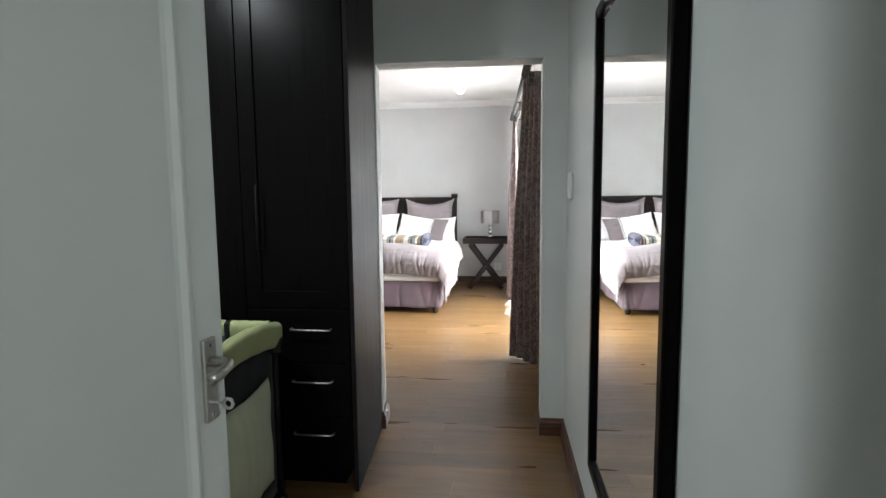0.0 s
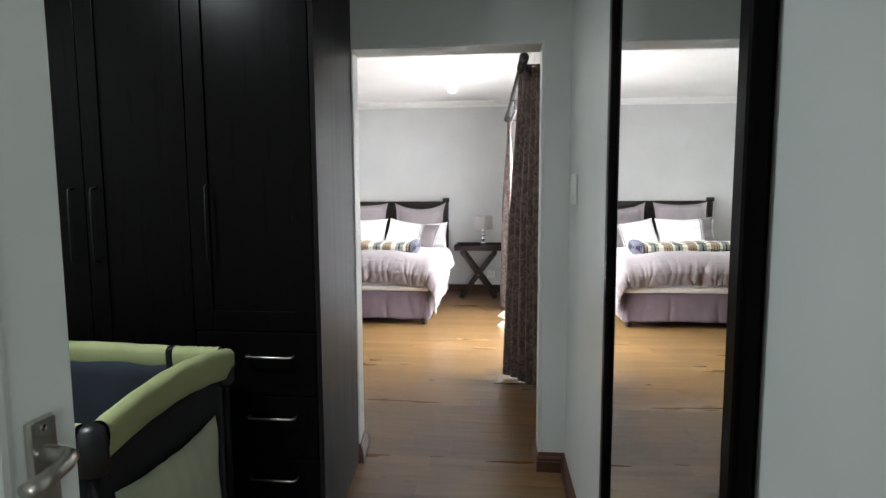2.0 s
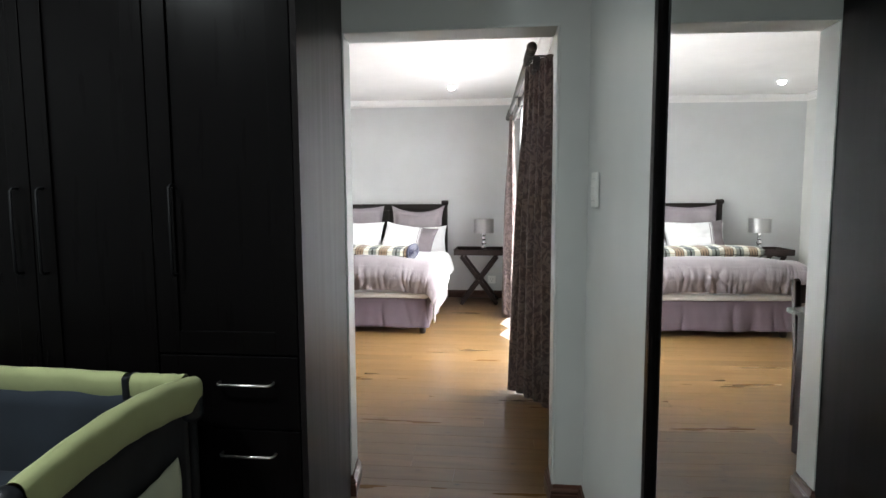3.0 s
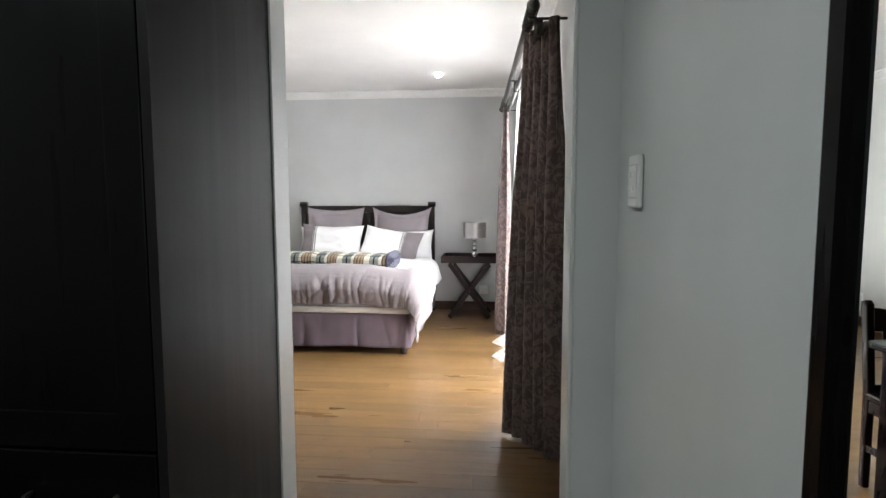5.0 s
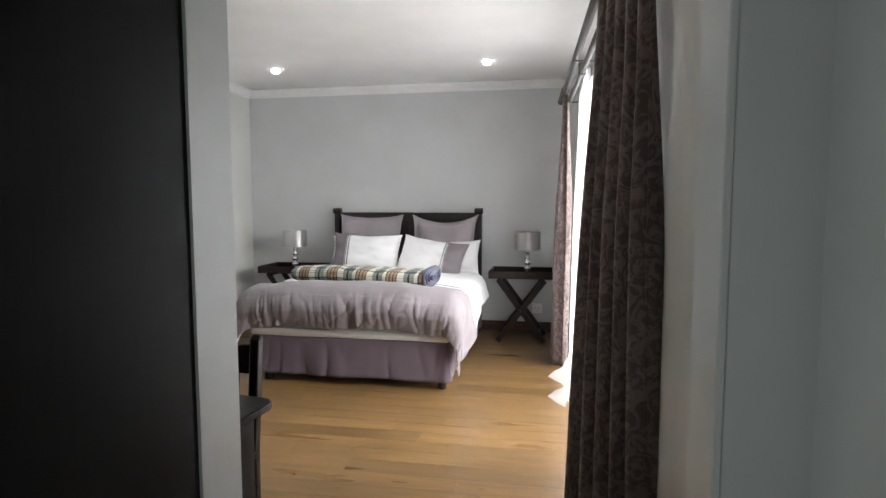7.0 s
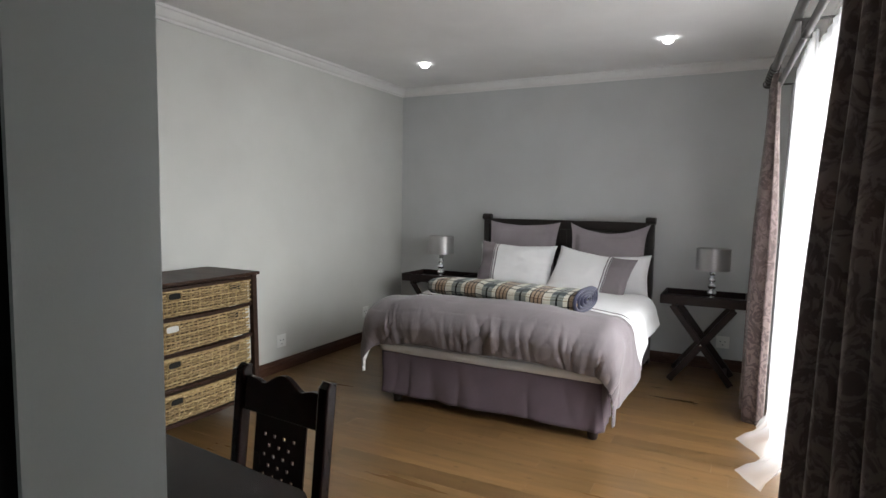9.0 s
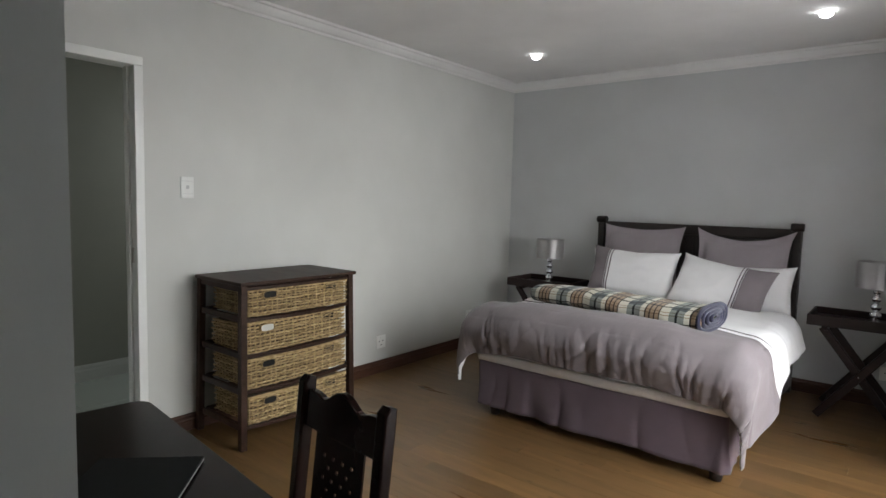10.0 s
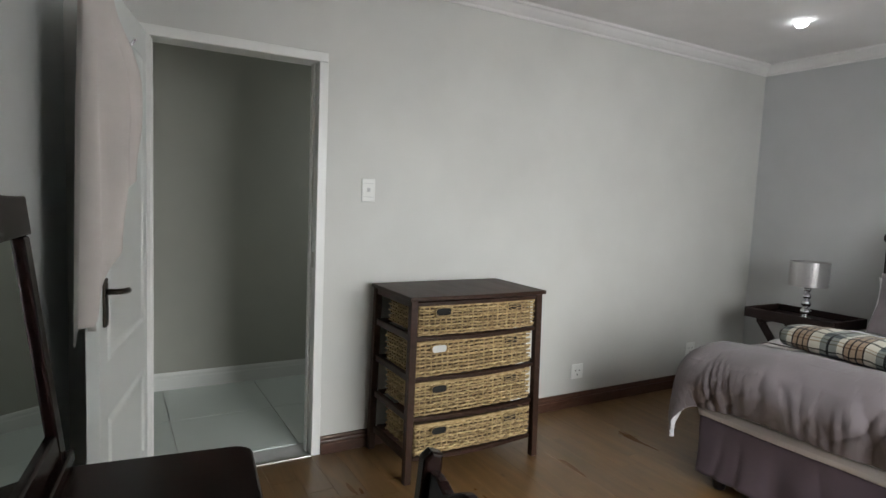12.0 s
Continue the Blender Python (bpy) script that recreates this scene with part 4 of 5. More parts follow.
def duvet_point(u, v, off=0.0):
    """u across the bed, v from the head end to the foot hem. Past the mattress edge the cloth rolls over and hangs;
    at the corners it fans out as a cone, so that its hem dips to a point there."""
    half = (BX1 - BX0) / 2 - 0.03
    yfoot = BYF + 0.03
    y_len = 7.28 - yfoot
    right = u > 0.5
    side_drop = (0.28 + 0.27 * smoothstep(0.35, 0.85, v)) if right else (0.24 + 0.2 * smoothstep(0.5, 0.95, v))
    foot_drop = 0.315
    s = (u - 0.5) * 2 * (half + side_drop)
    t = v * (y_len + foot_drop)
    over_x, over_y = max(0.0, abs(s) - half), max(0.0, t - y_len)
    rho = math.hypot(over_x, over_y)
    r = 0.125
    a = min(rho / r, math.pi / 2)
    rest = max(0.0, rho - r * math.pi / 2)
    phi = math.atan2(over_y, over_x)
    corner = math.sin(2 * phi) if rho > 0 else 0.0
    away = r * 1.0 * math.sin(a) + rest * (0.08 + 0.02 * corner)
    drop = min(0.535 + 0.02 * wob(t * 5, s * 5, 3), r * (1 - math.cos(a)) + rest * (0.97 - 0.06 * corner))
    ux, uy = (over_x / rho, over_y / rho) if rho else (0.0, 0.0)
    if right:
        near = smoothstep(y_len - 0.5, y_len + 0.1, t)
        away += ux * rest * (0.16 - 0.3 * near)
    # folds: fine ones run up from the foot hem, broader ones down the sides and round the corners
    k = smoothstep(y_len - 0.16, y_len + 0.16, t)
    ks = smoothstep(half - 0.12, half + 0.15, abs(s))
    g = s + 0.03 * wob(t * 4, s * 2, 2)
    hem = smoothstep(y_len + 0.03 + 0.09 * wob(s * 5, 0.7, 29), y_len + 0.28, t) * (1 - 0.8 * ks)
    patch = 0.4 + 0.6 * smoothstep(-0.15, 0.3, wob(s * 5.7, 0.5, 17))
    beat = (g + 0.12 * (t - y_len) * wob(s * 6, 0.2, 23) * 4) * 2 * math.pi / 0.1 + 9 * wob(s * 5.1, 0.1 + t * 1.5, 37)
    pinch = (0.5 + 0.5 * math.cos(beat)) ** 4
    minor = (0.5 + 0.5 * math.cos(beat * 2.3 + 5 * wob(s * 5, t * 2, 5))) ** 3
    fold = hem * patch * (0.012 - 0.022 * pinch - 0.016 * minor - 0.027 * math.exp(-8 * abs(wob(g * 9 + 3 * (t - y_len), t * 6, 3))))
    fold += k * 0.01 * wob(g * 3.1, t * 4, 41)
    fold += ks * (0.016 * wob(t * 3.6, s * 2.2, 6) + 0.006 * wob(t * 9, s * 4, 26))
    fold += 0.012 * wob(s * 3.1, t * 3.4, 12) + 0.004 * wob(s * 9, t * 9, 31)
    away += uy * 0.035 * math.sin(math.pi * min(1.0, over_y / foot_drop)) - uy * 0.4 * rest * (1 - corner)
    puff = 0.035 * (1 - smoothstep(0.4, 1.0, abs(s) / half)) * smoothstep(0, 0.2, v)
    lip = 0.05 * math.exp(-((t - y_len + 0.08) / 0.2) ** 2)
    x = (BX0 + BX1) / 2 + math.copysign(min(abs(s), half) + ux * (away + fold), s)
    y = 7.28 - min(t, y_len) - uy * (away + fold)
    z = TOP + puff + lip - drop + fold * (1.0 if rho < 0.1 else 0.25)
    z += 0.035 * smoothstep(0.15, 0.35, rho) * wob(t * 2.5, s * 2, 7)
    return Vector((x, y, max(z, 0.095) + off))


SEAM = 0.56
duvet = empty("duvet", pose(0, 0, 0), "puffy duvet with a white head part and a mauve-grey foot part", "duvet")
thicken(part("white_cover", sheet(lambda u, v: duvet_point(u, v * SEAM), 110, 60), cotton, duvet, "crisp white cotton part", smooth=True), 0.02)
cover = thicken(part("mauve_cover", sheet(lambda u, v: duvet_point(u, SEAM + v * (1 - SEAM)), 240, 110), [cotton, mauve], duvet, "crumpled mauve-grey cotton part with white underside", smooth=True), 0.022)
cover.modifiers[0].material_offset = 1
for k, o in ((0.0, 0.012), (0.035, 0.012)):
    part("braid", tube([duvet_point(i / 90, SEAM - 0.008 - k, o) for i in range(91)], 0.0035, 6), valance_cloth if k else cotton, duvet, "thin corded seam line", smooth=True)


def pillow(name, w, h, t, centre, lean, turn, front, back, label, border=0.0, band=0.0, sag=0.03, seed=0, ears=0.0, ends=(1,), roll=0.0):
    """A stuffed cushion standing on its edge; a flat border runs round it when border is given."""
    ob = empty(name, pose(centre[0] + HX, centre[1], centre[2], lean, roll, turn), label, "pillow", "pillows on the bed")

    def surf(side):
        def f(u, v):
            a, b = 2 * u - 1, 2 * v - 1
            bw = 2 * border / w
            ea, eb = max(0.0, 1 - (abs(a) / (1 - bw)) ** 2.6) if abs(a) < 1 - bw else 0.0, max(0.0, 1 - (abs(b) / (1 - bw)) ** 2.6) if abs(b) < 1 - bw else 0.0
            th = t / 2 * (ea * eb) ** 0.42
            pin = 1 - 0.05 * (1 - abs(b)) * abs(a) ** 3 + ears * (abs(a) * abs(b)) ** 6
            pin2 = 1 - 0.06 * (1 - abs(a)) * abs(b) ** 3 + ears * (abs(a) * abs(b)) ** 6
            wr = 0.010 * wob(a * 3 + seed, b * 3, side) * (0.4 + ea * eb) + 0.005 * wob(a * 9, b * 7 + seed, side)
            return (a * w / 2 * pin, side * (th + 0.003) + wr * 0.7 + 0.02 * wob(a * 1.5, b * 1.5, seed), b * h / 2 * pin2 - sag * (1 - a * a) * (b > 0) * b)
        return f

    for side, m_, n_ in ((-1, front, "front"), (1, back, "back")):
        part(n_, sheet(surf(side), 34, 26), m_, ob, smooth=True)
    if band:
        # coloured end bands with two white cords on the front face
        g = surf(-1)
        for e in ends:
            lo = 1 - abs(band) / w
            def strip(u, v, e=e, lo=lo):
                a = lo + (1 - lo) * u
                p = Vector(g(a if e > 0 else 1 - a, v))
                p.y -= 0.004
                return p
            part("border", sheet(strip, 8, 26), mauve, ob, "mauve-grey end band", smooth=True)
            for q in (0.012, 0.045):
                a = lo - q
                part("cord", tube([Vector(g(a if e > 0 else 1 - a, j / 26)) + Vector((0, -0.004, 0)) for j in range(27)], 0.0035, 6), valance_cloth, ob, "thin grey cord")
    return ob


# two tall mauve squares against the headboard, two plain white ones, two banded shams in front
pillow("pillow", 0.63, 0.58, 0.14, (-1.845, 7.60, 0.895), -14, 2, lit_mauve, lit_mauve, "large square mauve-grey pillow against the headboard", 0.05, 0, 0.012, 1, 0.05)
pillow("pillow", 0.63, 0.58, 0.14, (-1.09, 7.60, 0.885), -14, -3, lit_mauve, lit_mauve, "large square mauve-grey pillow against the headboard", 0.05, 0, 0.05, 4, 0.085)
pillow("pillow", 0.66, 0.36, 0.16, (-1.88, 7.49, 0.80), -20, 0, cotton, cotton, "plain white pillow behind the banded one", 0, 0, 0.02, 7, 0.05)
pillow("pillow", 0.66, 0.38, 0.16, (-1.05, 7.49, 0.765), -22, 3, cotton, cotton, "plain white pillow behind the banded one", 0, 0, 0.02, 8, 0.03)
pillow("banded_pillow", 0.66, 0.37, 0.13, (-1.81, 7.36, 0.825), -22, 3, cotton, mauve, "white pillow with a mauve-grey corded end band", 0.0, 0.13, 0.01, 2, 0.04, (-1,), 2)
pillow("banded_pillow", 0.63, 0.385, 0.13, (-1.15, 7.31, 0.79), -32, -6, cotton, mauve, "white pillow with a mauve-grey corded end band", 0.0, 0.17, 0.01, 5, 0.04, (1,), 8)


def blanket():
    """A plaid fleece folded and rolled into a flat bolster, with the layers showing at its end."""
    L_, W_, H_ = 1.17, 0.34, 0.112
    ob = empty("plaid_blanket", pose(-1.53, 6.27, 0.69, 0, 0, -6), "folded plaid fleece blanket with blue-grey edge on the duvet", "blanket")

    def f(u, v):
        a = 2 * math.pi * u
        c, s = math.cos(a), math.sin(a)
        end = 1 - 0.25 * abs(2 * v - 1) ** 10 if v > 0.5 else math.sqrt(max(0.0, 1 - max(0.0, 1 - v / 0.055) ** 2))
        wide = 0.74 + 0.5 * v
        yy = wide * W_ / 2 * math.copysign(abs(c) ** 0.75, c) * end
        zz = (1 + 0.25 * v * v) * H_ / 2 * math.copysign(abs(s) ** 0.75, s) * end
        n_ = 0.012 * wob(v * 9, u * 4, 1) + 0.006 * wob(v * 22, u * 9, 4)
        return ((v - 0.5) * L_, yy + n_, zz + (1 + 0.25 * v * v) * H_ / 2 + n_ * 0.8 + 0.012 * math.sin(v * 5))

    part("fleece", sheet(f, 40, 90, closed_u=True, uv=lambda u, v: (v * L_, u * 0.78)), plaid, ob, smooth=True)
    for e in (1,):
        for k in range(4):
            w, h = W_ * 1.22 * (0.96 - 0.24 * k), 1.2 * H_ * (1.0 - 0.24 * k)
            ring = [(e * (L_ / 2 - 0.004 + 0.004 * k), w / 2 * math.copysign(abs(math.cos(t)) ** 0.8, math.cos(t)), 0.62 * H_ + h / 2 * math.copysign(abs(math.sin(t)) ** 0.8, math.sin(t)) + 0.004 * wob(t, k, 3)) for t in [2 * math.pi * i / 28 for i in range(29)]]
            part("edge_fold", tube(ring, 0.012, 8), blanket_blue, ob, "blue-grey rolled edge", smooth=True)
    return ob


blanket()


# ---- bedside tables and lamps ----
def bedside(x, y, turn=0):
    """A butler's tray on two crossed frames."""
    ob = empty("bedside_table", pose(x, y, 0, 0, 0, turn), "dark wooden tray bedside table on crossed legs", "bedside table", "bedside tables")
    w, d, h = 0.60, 0.42, 0.675
    part("tray", box((-w / 2 + 0.012, -d / 2 + 0.012, h - 0.062), (w / 2 - 0.012, d / 2 - 0.012, h - 0.048), 0.002), tray_wood, ob)
    for n_, a, b in (("tray_side", (-w / 2, -d / 2, h - 0.07), (w / 2, -d / 2 + 0.014, h)), ("tray_side", (-w / 2, d / 2 - 0.014, h - 0.07), (w / 2, d / 2, h)), ("tray_end", (-w / 2, -d / 2 + 0.0145, h - 0.07), (-w / 2 + 0.014, d / 2 - 0.0145, h)), ("tray_end", (w / 2 - 0.014, -d / 2 + 0.0145, h - 0.07), (w / 2, d / 2 - 0.0145, h))):
        part(n_, box(a, b, 0.004), tray_wood, ob)
    for yy, s in ((-d / 2 + 0.035, 1), (-d / 2 + 0.062, -1), (d / 2 - 0.035, 1), (d / 2 - 0.062, -1)):
        A, B = Vector((-s * 0.215, yy, 0.012)), Vector((s * 0.215, yy, h - 0.085))
        m = Matrix.Translation((A + B) / 2) @ (B - A).to_track_quat("Z", "Y").to_matrix().to_4x4()
        ln = (B - A).length / 2
        part("leg", box((-0.012, -0.024, -ln), (0.012, 0.024, ln), 0.003) if abs((m.to_3x3() @ Vector((0, 1, 0))).y) < 0.5 else box((-0.024, -0.012, -ln), (0.024, 0.012, ln), 0.003), tray_wood, ob, m=m)
    for s in (-1, 1):
        part("crossbar", box((s * 0.2 - 0.018, -d / 2 + 0.02, h - 0.1), (s * 0.2 + 0.018, d / 2 - 0.02, h - 0.072), 0.003), tray_wood, ob)
    for s in (-1, 1):
        part("stretcher", box((s * 0.17 - 0.012, -d / 2 + 0.05, 0.05), (s * 0.17 + 0.012, d / 2 - 0.05, 0.075), 0.003), tray_wood, ob)
    part("bolt", lathe([(0.007, 0), (0.007, 0.003), (0, 0.005)], 12, m=pose(0, -d / 2 + 0.022, h / 2 - 0.035, 90)), chrome, ob, "small steel pivot bolt")
    return ob


def table_lamp(x, y, z):
    ob = empty("table_lamp", pose(x, y, z), "table lamp with stacked chrome balls and silver drum shade", "lamp", "bedside lamps")
    prof = [(0, 0), (0.048, 0), (0.05, 0.006), (0.03, 0.016), (0.012, 0.022)]
    zc = 0.022
    for r in (0.034, 0.031, 0.028, 0.025):
        prof += [(r * math.sin(a), zc + r * 0.92 * (1 - math.cos(a))) for a in [0.42 + k * (math.pi - 0.84) / 8 for k in range(9)]]
        zc += 1.84 * r - 0.002
    prof += [(0.008, zc + 0.005), (0.008, 0.286), (0, 0.288)]
    part("base", lathe(prof, 24), chrome, ob, "polished chrome ball stem", smooth=True)
    r, s0, s1 = 0.121, 0.236, 0.398
    sh = part("shade", lathe([(r, s0), (r, s1), (r - 0.002, s1), (r - 0.002, s0), (r, s0)], 48), shade_silk, ob, "silver-grey satin drum shade")
    for zz in (s0, s1):
        part("rim", lathe([(r - 0.003, zz - 0.003), (r + 0.0015, zz - 0.003), (r + 0.0015, zz + 0.003), (r - 0.003, zz + 0.003), (r - 0.003, zz - 0.003)], 48), shade_silk, sh)
    for a in (0, 120, 240):
        part("spider", tube([(0.006 * math.cos(radians(a)), 0.006 * math.sin(radians(a)), 0.286), ((r - 0.003) * math.cos(radians(a)), (r - 0.003) * math.sin(radians(a)), 0.276)], 0.0015, 6), chrome, ob)
    part("bulb", lathe([(0, 0.366), (0.02, 0.358), (0.028, 0.338), (0.022, 0.314), (0.013, 0.296), (0.013, 0.288), (0, 0.286)], 16), cotton, ob, "white bulb, unlit", smooth=True)
    return ob


bedside(-0.335, 7.49)
bedside(-2.65, 7.49)
table_lamp(-0.285, 7.50, 0.6275)
table_lamp(-2.645, 7.50, 0.6275)
tray_slip = thing("notepad", box((-0.07, -0.03, 0), (0.07, 0.03, 0.006), 0.001, m=pose(-2.5, 7.42, 0.6275, 0, 0, 8)), dark_plastic, "slim dark notepad lying on the tray table", "notepad")


# ---- sockets and switches on the bedroom walls ----
def socket(m):
    ob = empty("wall_socket", m, "white double wall socket plate", "socket", "wall sockets")
    part("plate", box((-0.05, -0.009, -0.05), (0.05, -0.001, 0.05), 0.003), plastic, ob)
    for x, z in ((-0.018, 0.006), (0.018, 0.006), (0.0, -0.022)):
        part("pin_hole", lathe([(0.0045, 0), (0.0045, 0.0012), (0, 0.0012)], 10, m=pose(x, -0.0088, z, 90)), hole, ob)
    part("rocker", box((-0.009, -0.012, 0.022), (0.009, -0.009, 0.04), 0.001), plastic, ob)
    return ob


socket(pose(-0.195, YF, 0.235))
socket(pose(XL, 6.03, 0.24, 0, 0, 90))
socket(pose(XL, 7.18, 0.285, 0, 0, 90))
bsw = empty("light_switch", pose(XL, 4.49, 1.385, 0, 0, 90), "white plate switch with one rocker by the doorway", "light switch")
part("plate", box((-0.037, -0.01, -0.06), (0.037, -0.001, 0.06), 0.004), plastic, bsw)
part("rocker", box((-0.008, -0.014, -0.008), (0.008, -0.0095, 0.012), 0.0015), grey_plastic, bsw)
for z in (-0.035, 0.035):
    part("groove", box((-0.03, -0.0112, z - 0.001), (0.03, -0.0095, z + 0.001)), grey_plastic, bsw)


# ---- chest with woven drawers ----
def weave(w, h, bow, seed, n_rows):
    """Rows of flattened straw that pass over and under upright stakes, bent to the bow of the front."""
    bm = bmesh.new()
    rnd = random.Random(seed)
    pitch = 0.029
    n = int(w / pitch) * 2
    for j in range(n_rows):
        z = (j + 0.5) * h / n_rows
        jit = rnd.uniform(-0.0022, 0.0022)
        pts = []
        for i in range(n + 1):
            u = i / n
            x = -w / 2 + w * u
            over = math.cos(math.pi * (i / 2 + j)) * 0.0056
            y = -bow * math.sin(math.pi * u) - over
            pts.append((x, y, z + jit + 0.0032 * wob(x * 14, j * 1.7, seed)))
        tube(pts, [0.0052 * h / n_rows / 0.0115 + rnd.uniform(-0.0006, 0.0006) for _ in pts], 5, bm, flat=0.8)
    for i in range(1, n // 2):
        x = -w / 2 + w * (2 * i) / n
        y = -bow * math.sin(math.pi * (2 * i) / n)
        box((x - 0.003, y - 0.003, 0.004), (x + 0.003, y + 0.003, h - 0.004), 0, bm)
    return bm


def rattan_chest():
    X0, X1, Y0, Y1, Z = -3.265, -2.815, 4.525, 5.295, 0.9
    ob = empty("chest_of_drawers", pose((X0 + X1) / 2, (Y0 + Y1) / 2, 0, 0, 0, 90), "dark wooden chest with four woven seagrass basket drawers", "chest of drawers")
    w, d = Y1 - Y0, X1 - X0
    nb = 24
    bow = 0.028
    edge = [(-w / 2 - 0.012 + (w + 0.024) * k / nb, -d / 2 - 0.014 + bow * math.sin(math.pi * k / nb) * -0.5) for k in range(nb + 1)]
    part("top", prism(edge + [(w / 2 + 0.012, d / 2), (-w / 2 - 0.012, d / 2)], 0.02, "z", 0.004, m=Matrix.Translation((0, 0, Z - 0.02))), chest_wood, ob)
    for sx in (-1, 1):
        for sy in (-1, 1):
            x, y = sx * (w / 2 - 0.018), sy * (d / 2 - 0.018)
            bm = bmesh.new()
            box((x - 0.018, y - 0.018, 0), (x + 0.018, y + 0.018, Z - 0.021), 0.003, bm)
            for v in bm.verts:
                if v.co.z < 0.1:
                    v.co.x += sx * 0.012
                    v.co.y += sy * 0.012
            part("post", bm, chest_wood, ob)
    levels = [0.115, 0.31, 0.505, 0.7, 0.862]
    for k, z in enumerate(levels):
        out = [(-w / 2 + 0.037 + (w - 0.074) * i / nb, -d / 2 + 0.004 - 0.5 * bow * math.sin(math.pi * i / nb)) for i in range(nb + 1)]
        inn = [(u, v + 0.03) for u, v in out][::-1]
        # front rails dip in the middle like a shallow bow
        bm = prism(out + inn, 0.018, "z", 0.002, m=Matrix.Translation((0, 0, z - 0.009)))
        for v in bm.verts:
            if k not in (4,):
                v.co.z -= 0.012 * math.cos(math.pi * v.co.x / w)
        part("rail", bm, chest_wood, ob)
        for sx in (-1, 1):
            x = sx * (w / 2 - 0.018)
            part("side_rail", box((x - 0.012, -d / 2 + 0.037, z - 0.016), (x + 0.012, d / 2 - 0.037, z + 0.016), 0.002), chest_wood, ob)
        part("back_rail", box((-w / 2 + 0.037, d / 2 - 0.03, z - 0.012), (w / 2 - 0.037, d / 2 - 0.012, z + 0.012), 0.002), chest_wood, ob)
    for k in range(4):
        bw, bh = w - 0.085, (0.15, 0.16, 0.165, 0.148)[k]
        z0 = levels[k] + 0.006
        push = (0.0, 0.012, 0.006, 0.002)[k]
        rows = 10
        front = part("drawer", weave(bw, bh, 0.012, k + 2, rows), wicker, ob, "woven seagrass basket drawer", smooth=True, m=pose((0.0, 0.0, -0.008, 0.0)[k], -d / 2 + 0.014 + push, z0, (0, 0, -2, 0)[k], (0, -0.6, -0.9, 0)[k]))
        # dark block behind the weave, coloured as the shade inside the basket
        part("lining", box((-bw / 2 + 0.03, 0.007, 0.004), (bw / 2 - 0.03, d - 0.1, bh - 0.008), 0.004), wicker_shade, front, "shaded inner basket")
        for sx in (-1, 1):
            side = weave(d - 0.1, bh * 0.96, 0.0, k + 20 + sx, rows)
            part("side_weave", side, wicker, front, m=pose(sx * (bw / 2 - 0.022), (d - 0.1) / 2 + 0.006, 0.002, 0, 0, sx * 90), smooth=True)
        rim = [(-bw / 2 + bw * i / 30, -0.012 * math.sin(math.pi * i / 30) - 0.001, bh + 0.003 * wob(i, k, 1)) for i in range(31)]
        part("rim", tube(rim, 0.0075, 8), wicker, front, smooth=True)
        for hx in (-0.215, 0.205):
            yb = -0.012 * math.sin(math.pi * (hx / bw + 0.5)) - 0.0125
            # no opening is cut: a near-black block carries the hole's shade
            part("grip", box((hx - 0.04, yb - 0.001, bh - 0.05), (hx + 0.04, yb + 0.006, bh - 0.014), 0.004), hole if not (k == 2 and hx < 0) else grey_plastic, front, "hand hole, its shade drawn as a dark block" if not (k == 2 and hx < 0) else "hand hole with white linen showing")
            if hx > 0:
                for q in range(5):
                    zq = bh - 0.047 + 0.0075 * q
                    lift = 0.006 * math.sin(q * 2.4 + k)
                    part("straw", tube([(hx - 0.042 + 0.012 * (q % 2), yb - 0.003, zq), (hx - 0.01, yb - 0.004, zq + lift), (hx + 0.04 - 0.02 * ((q + k) % 2), yb - 0.003, zq - lift)], 0.0022, 5), wicker, front, smooth=True)
            ringp = [(hx + 0.043 * math.copysign(abs(math.cos(a)) ** 0.6, math.cos(a)), yb - 0.002, bh - 0.032 + 0.021 * math.copysign(abs(math.sin(a)) ** 0.6, math.sin(a))) for a in [2 * math.pi * i / 24 for i in range(25)]]
            part("grip_binding", tube(ringp, 0.0035, 6), wicker, front, smooth=True)
    part("linen", box((w / 2 - 0.052, -d / 2 + 0.06, 0.52), (w / 2 - 0.04, d / 2 - 0.05, 0.655), 0.004), cotton, ob, "white linen showing beside a drawer")
    return ob


rattan_chest()


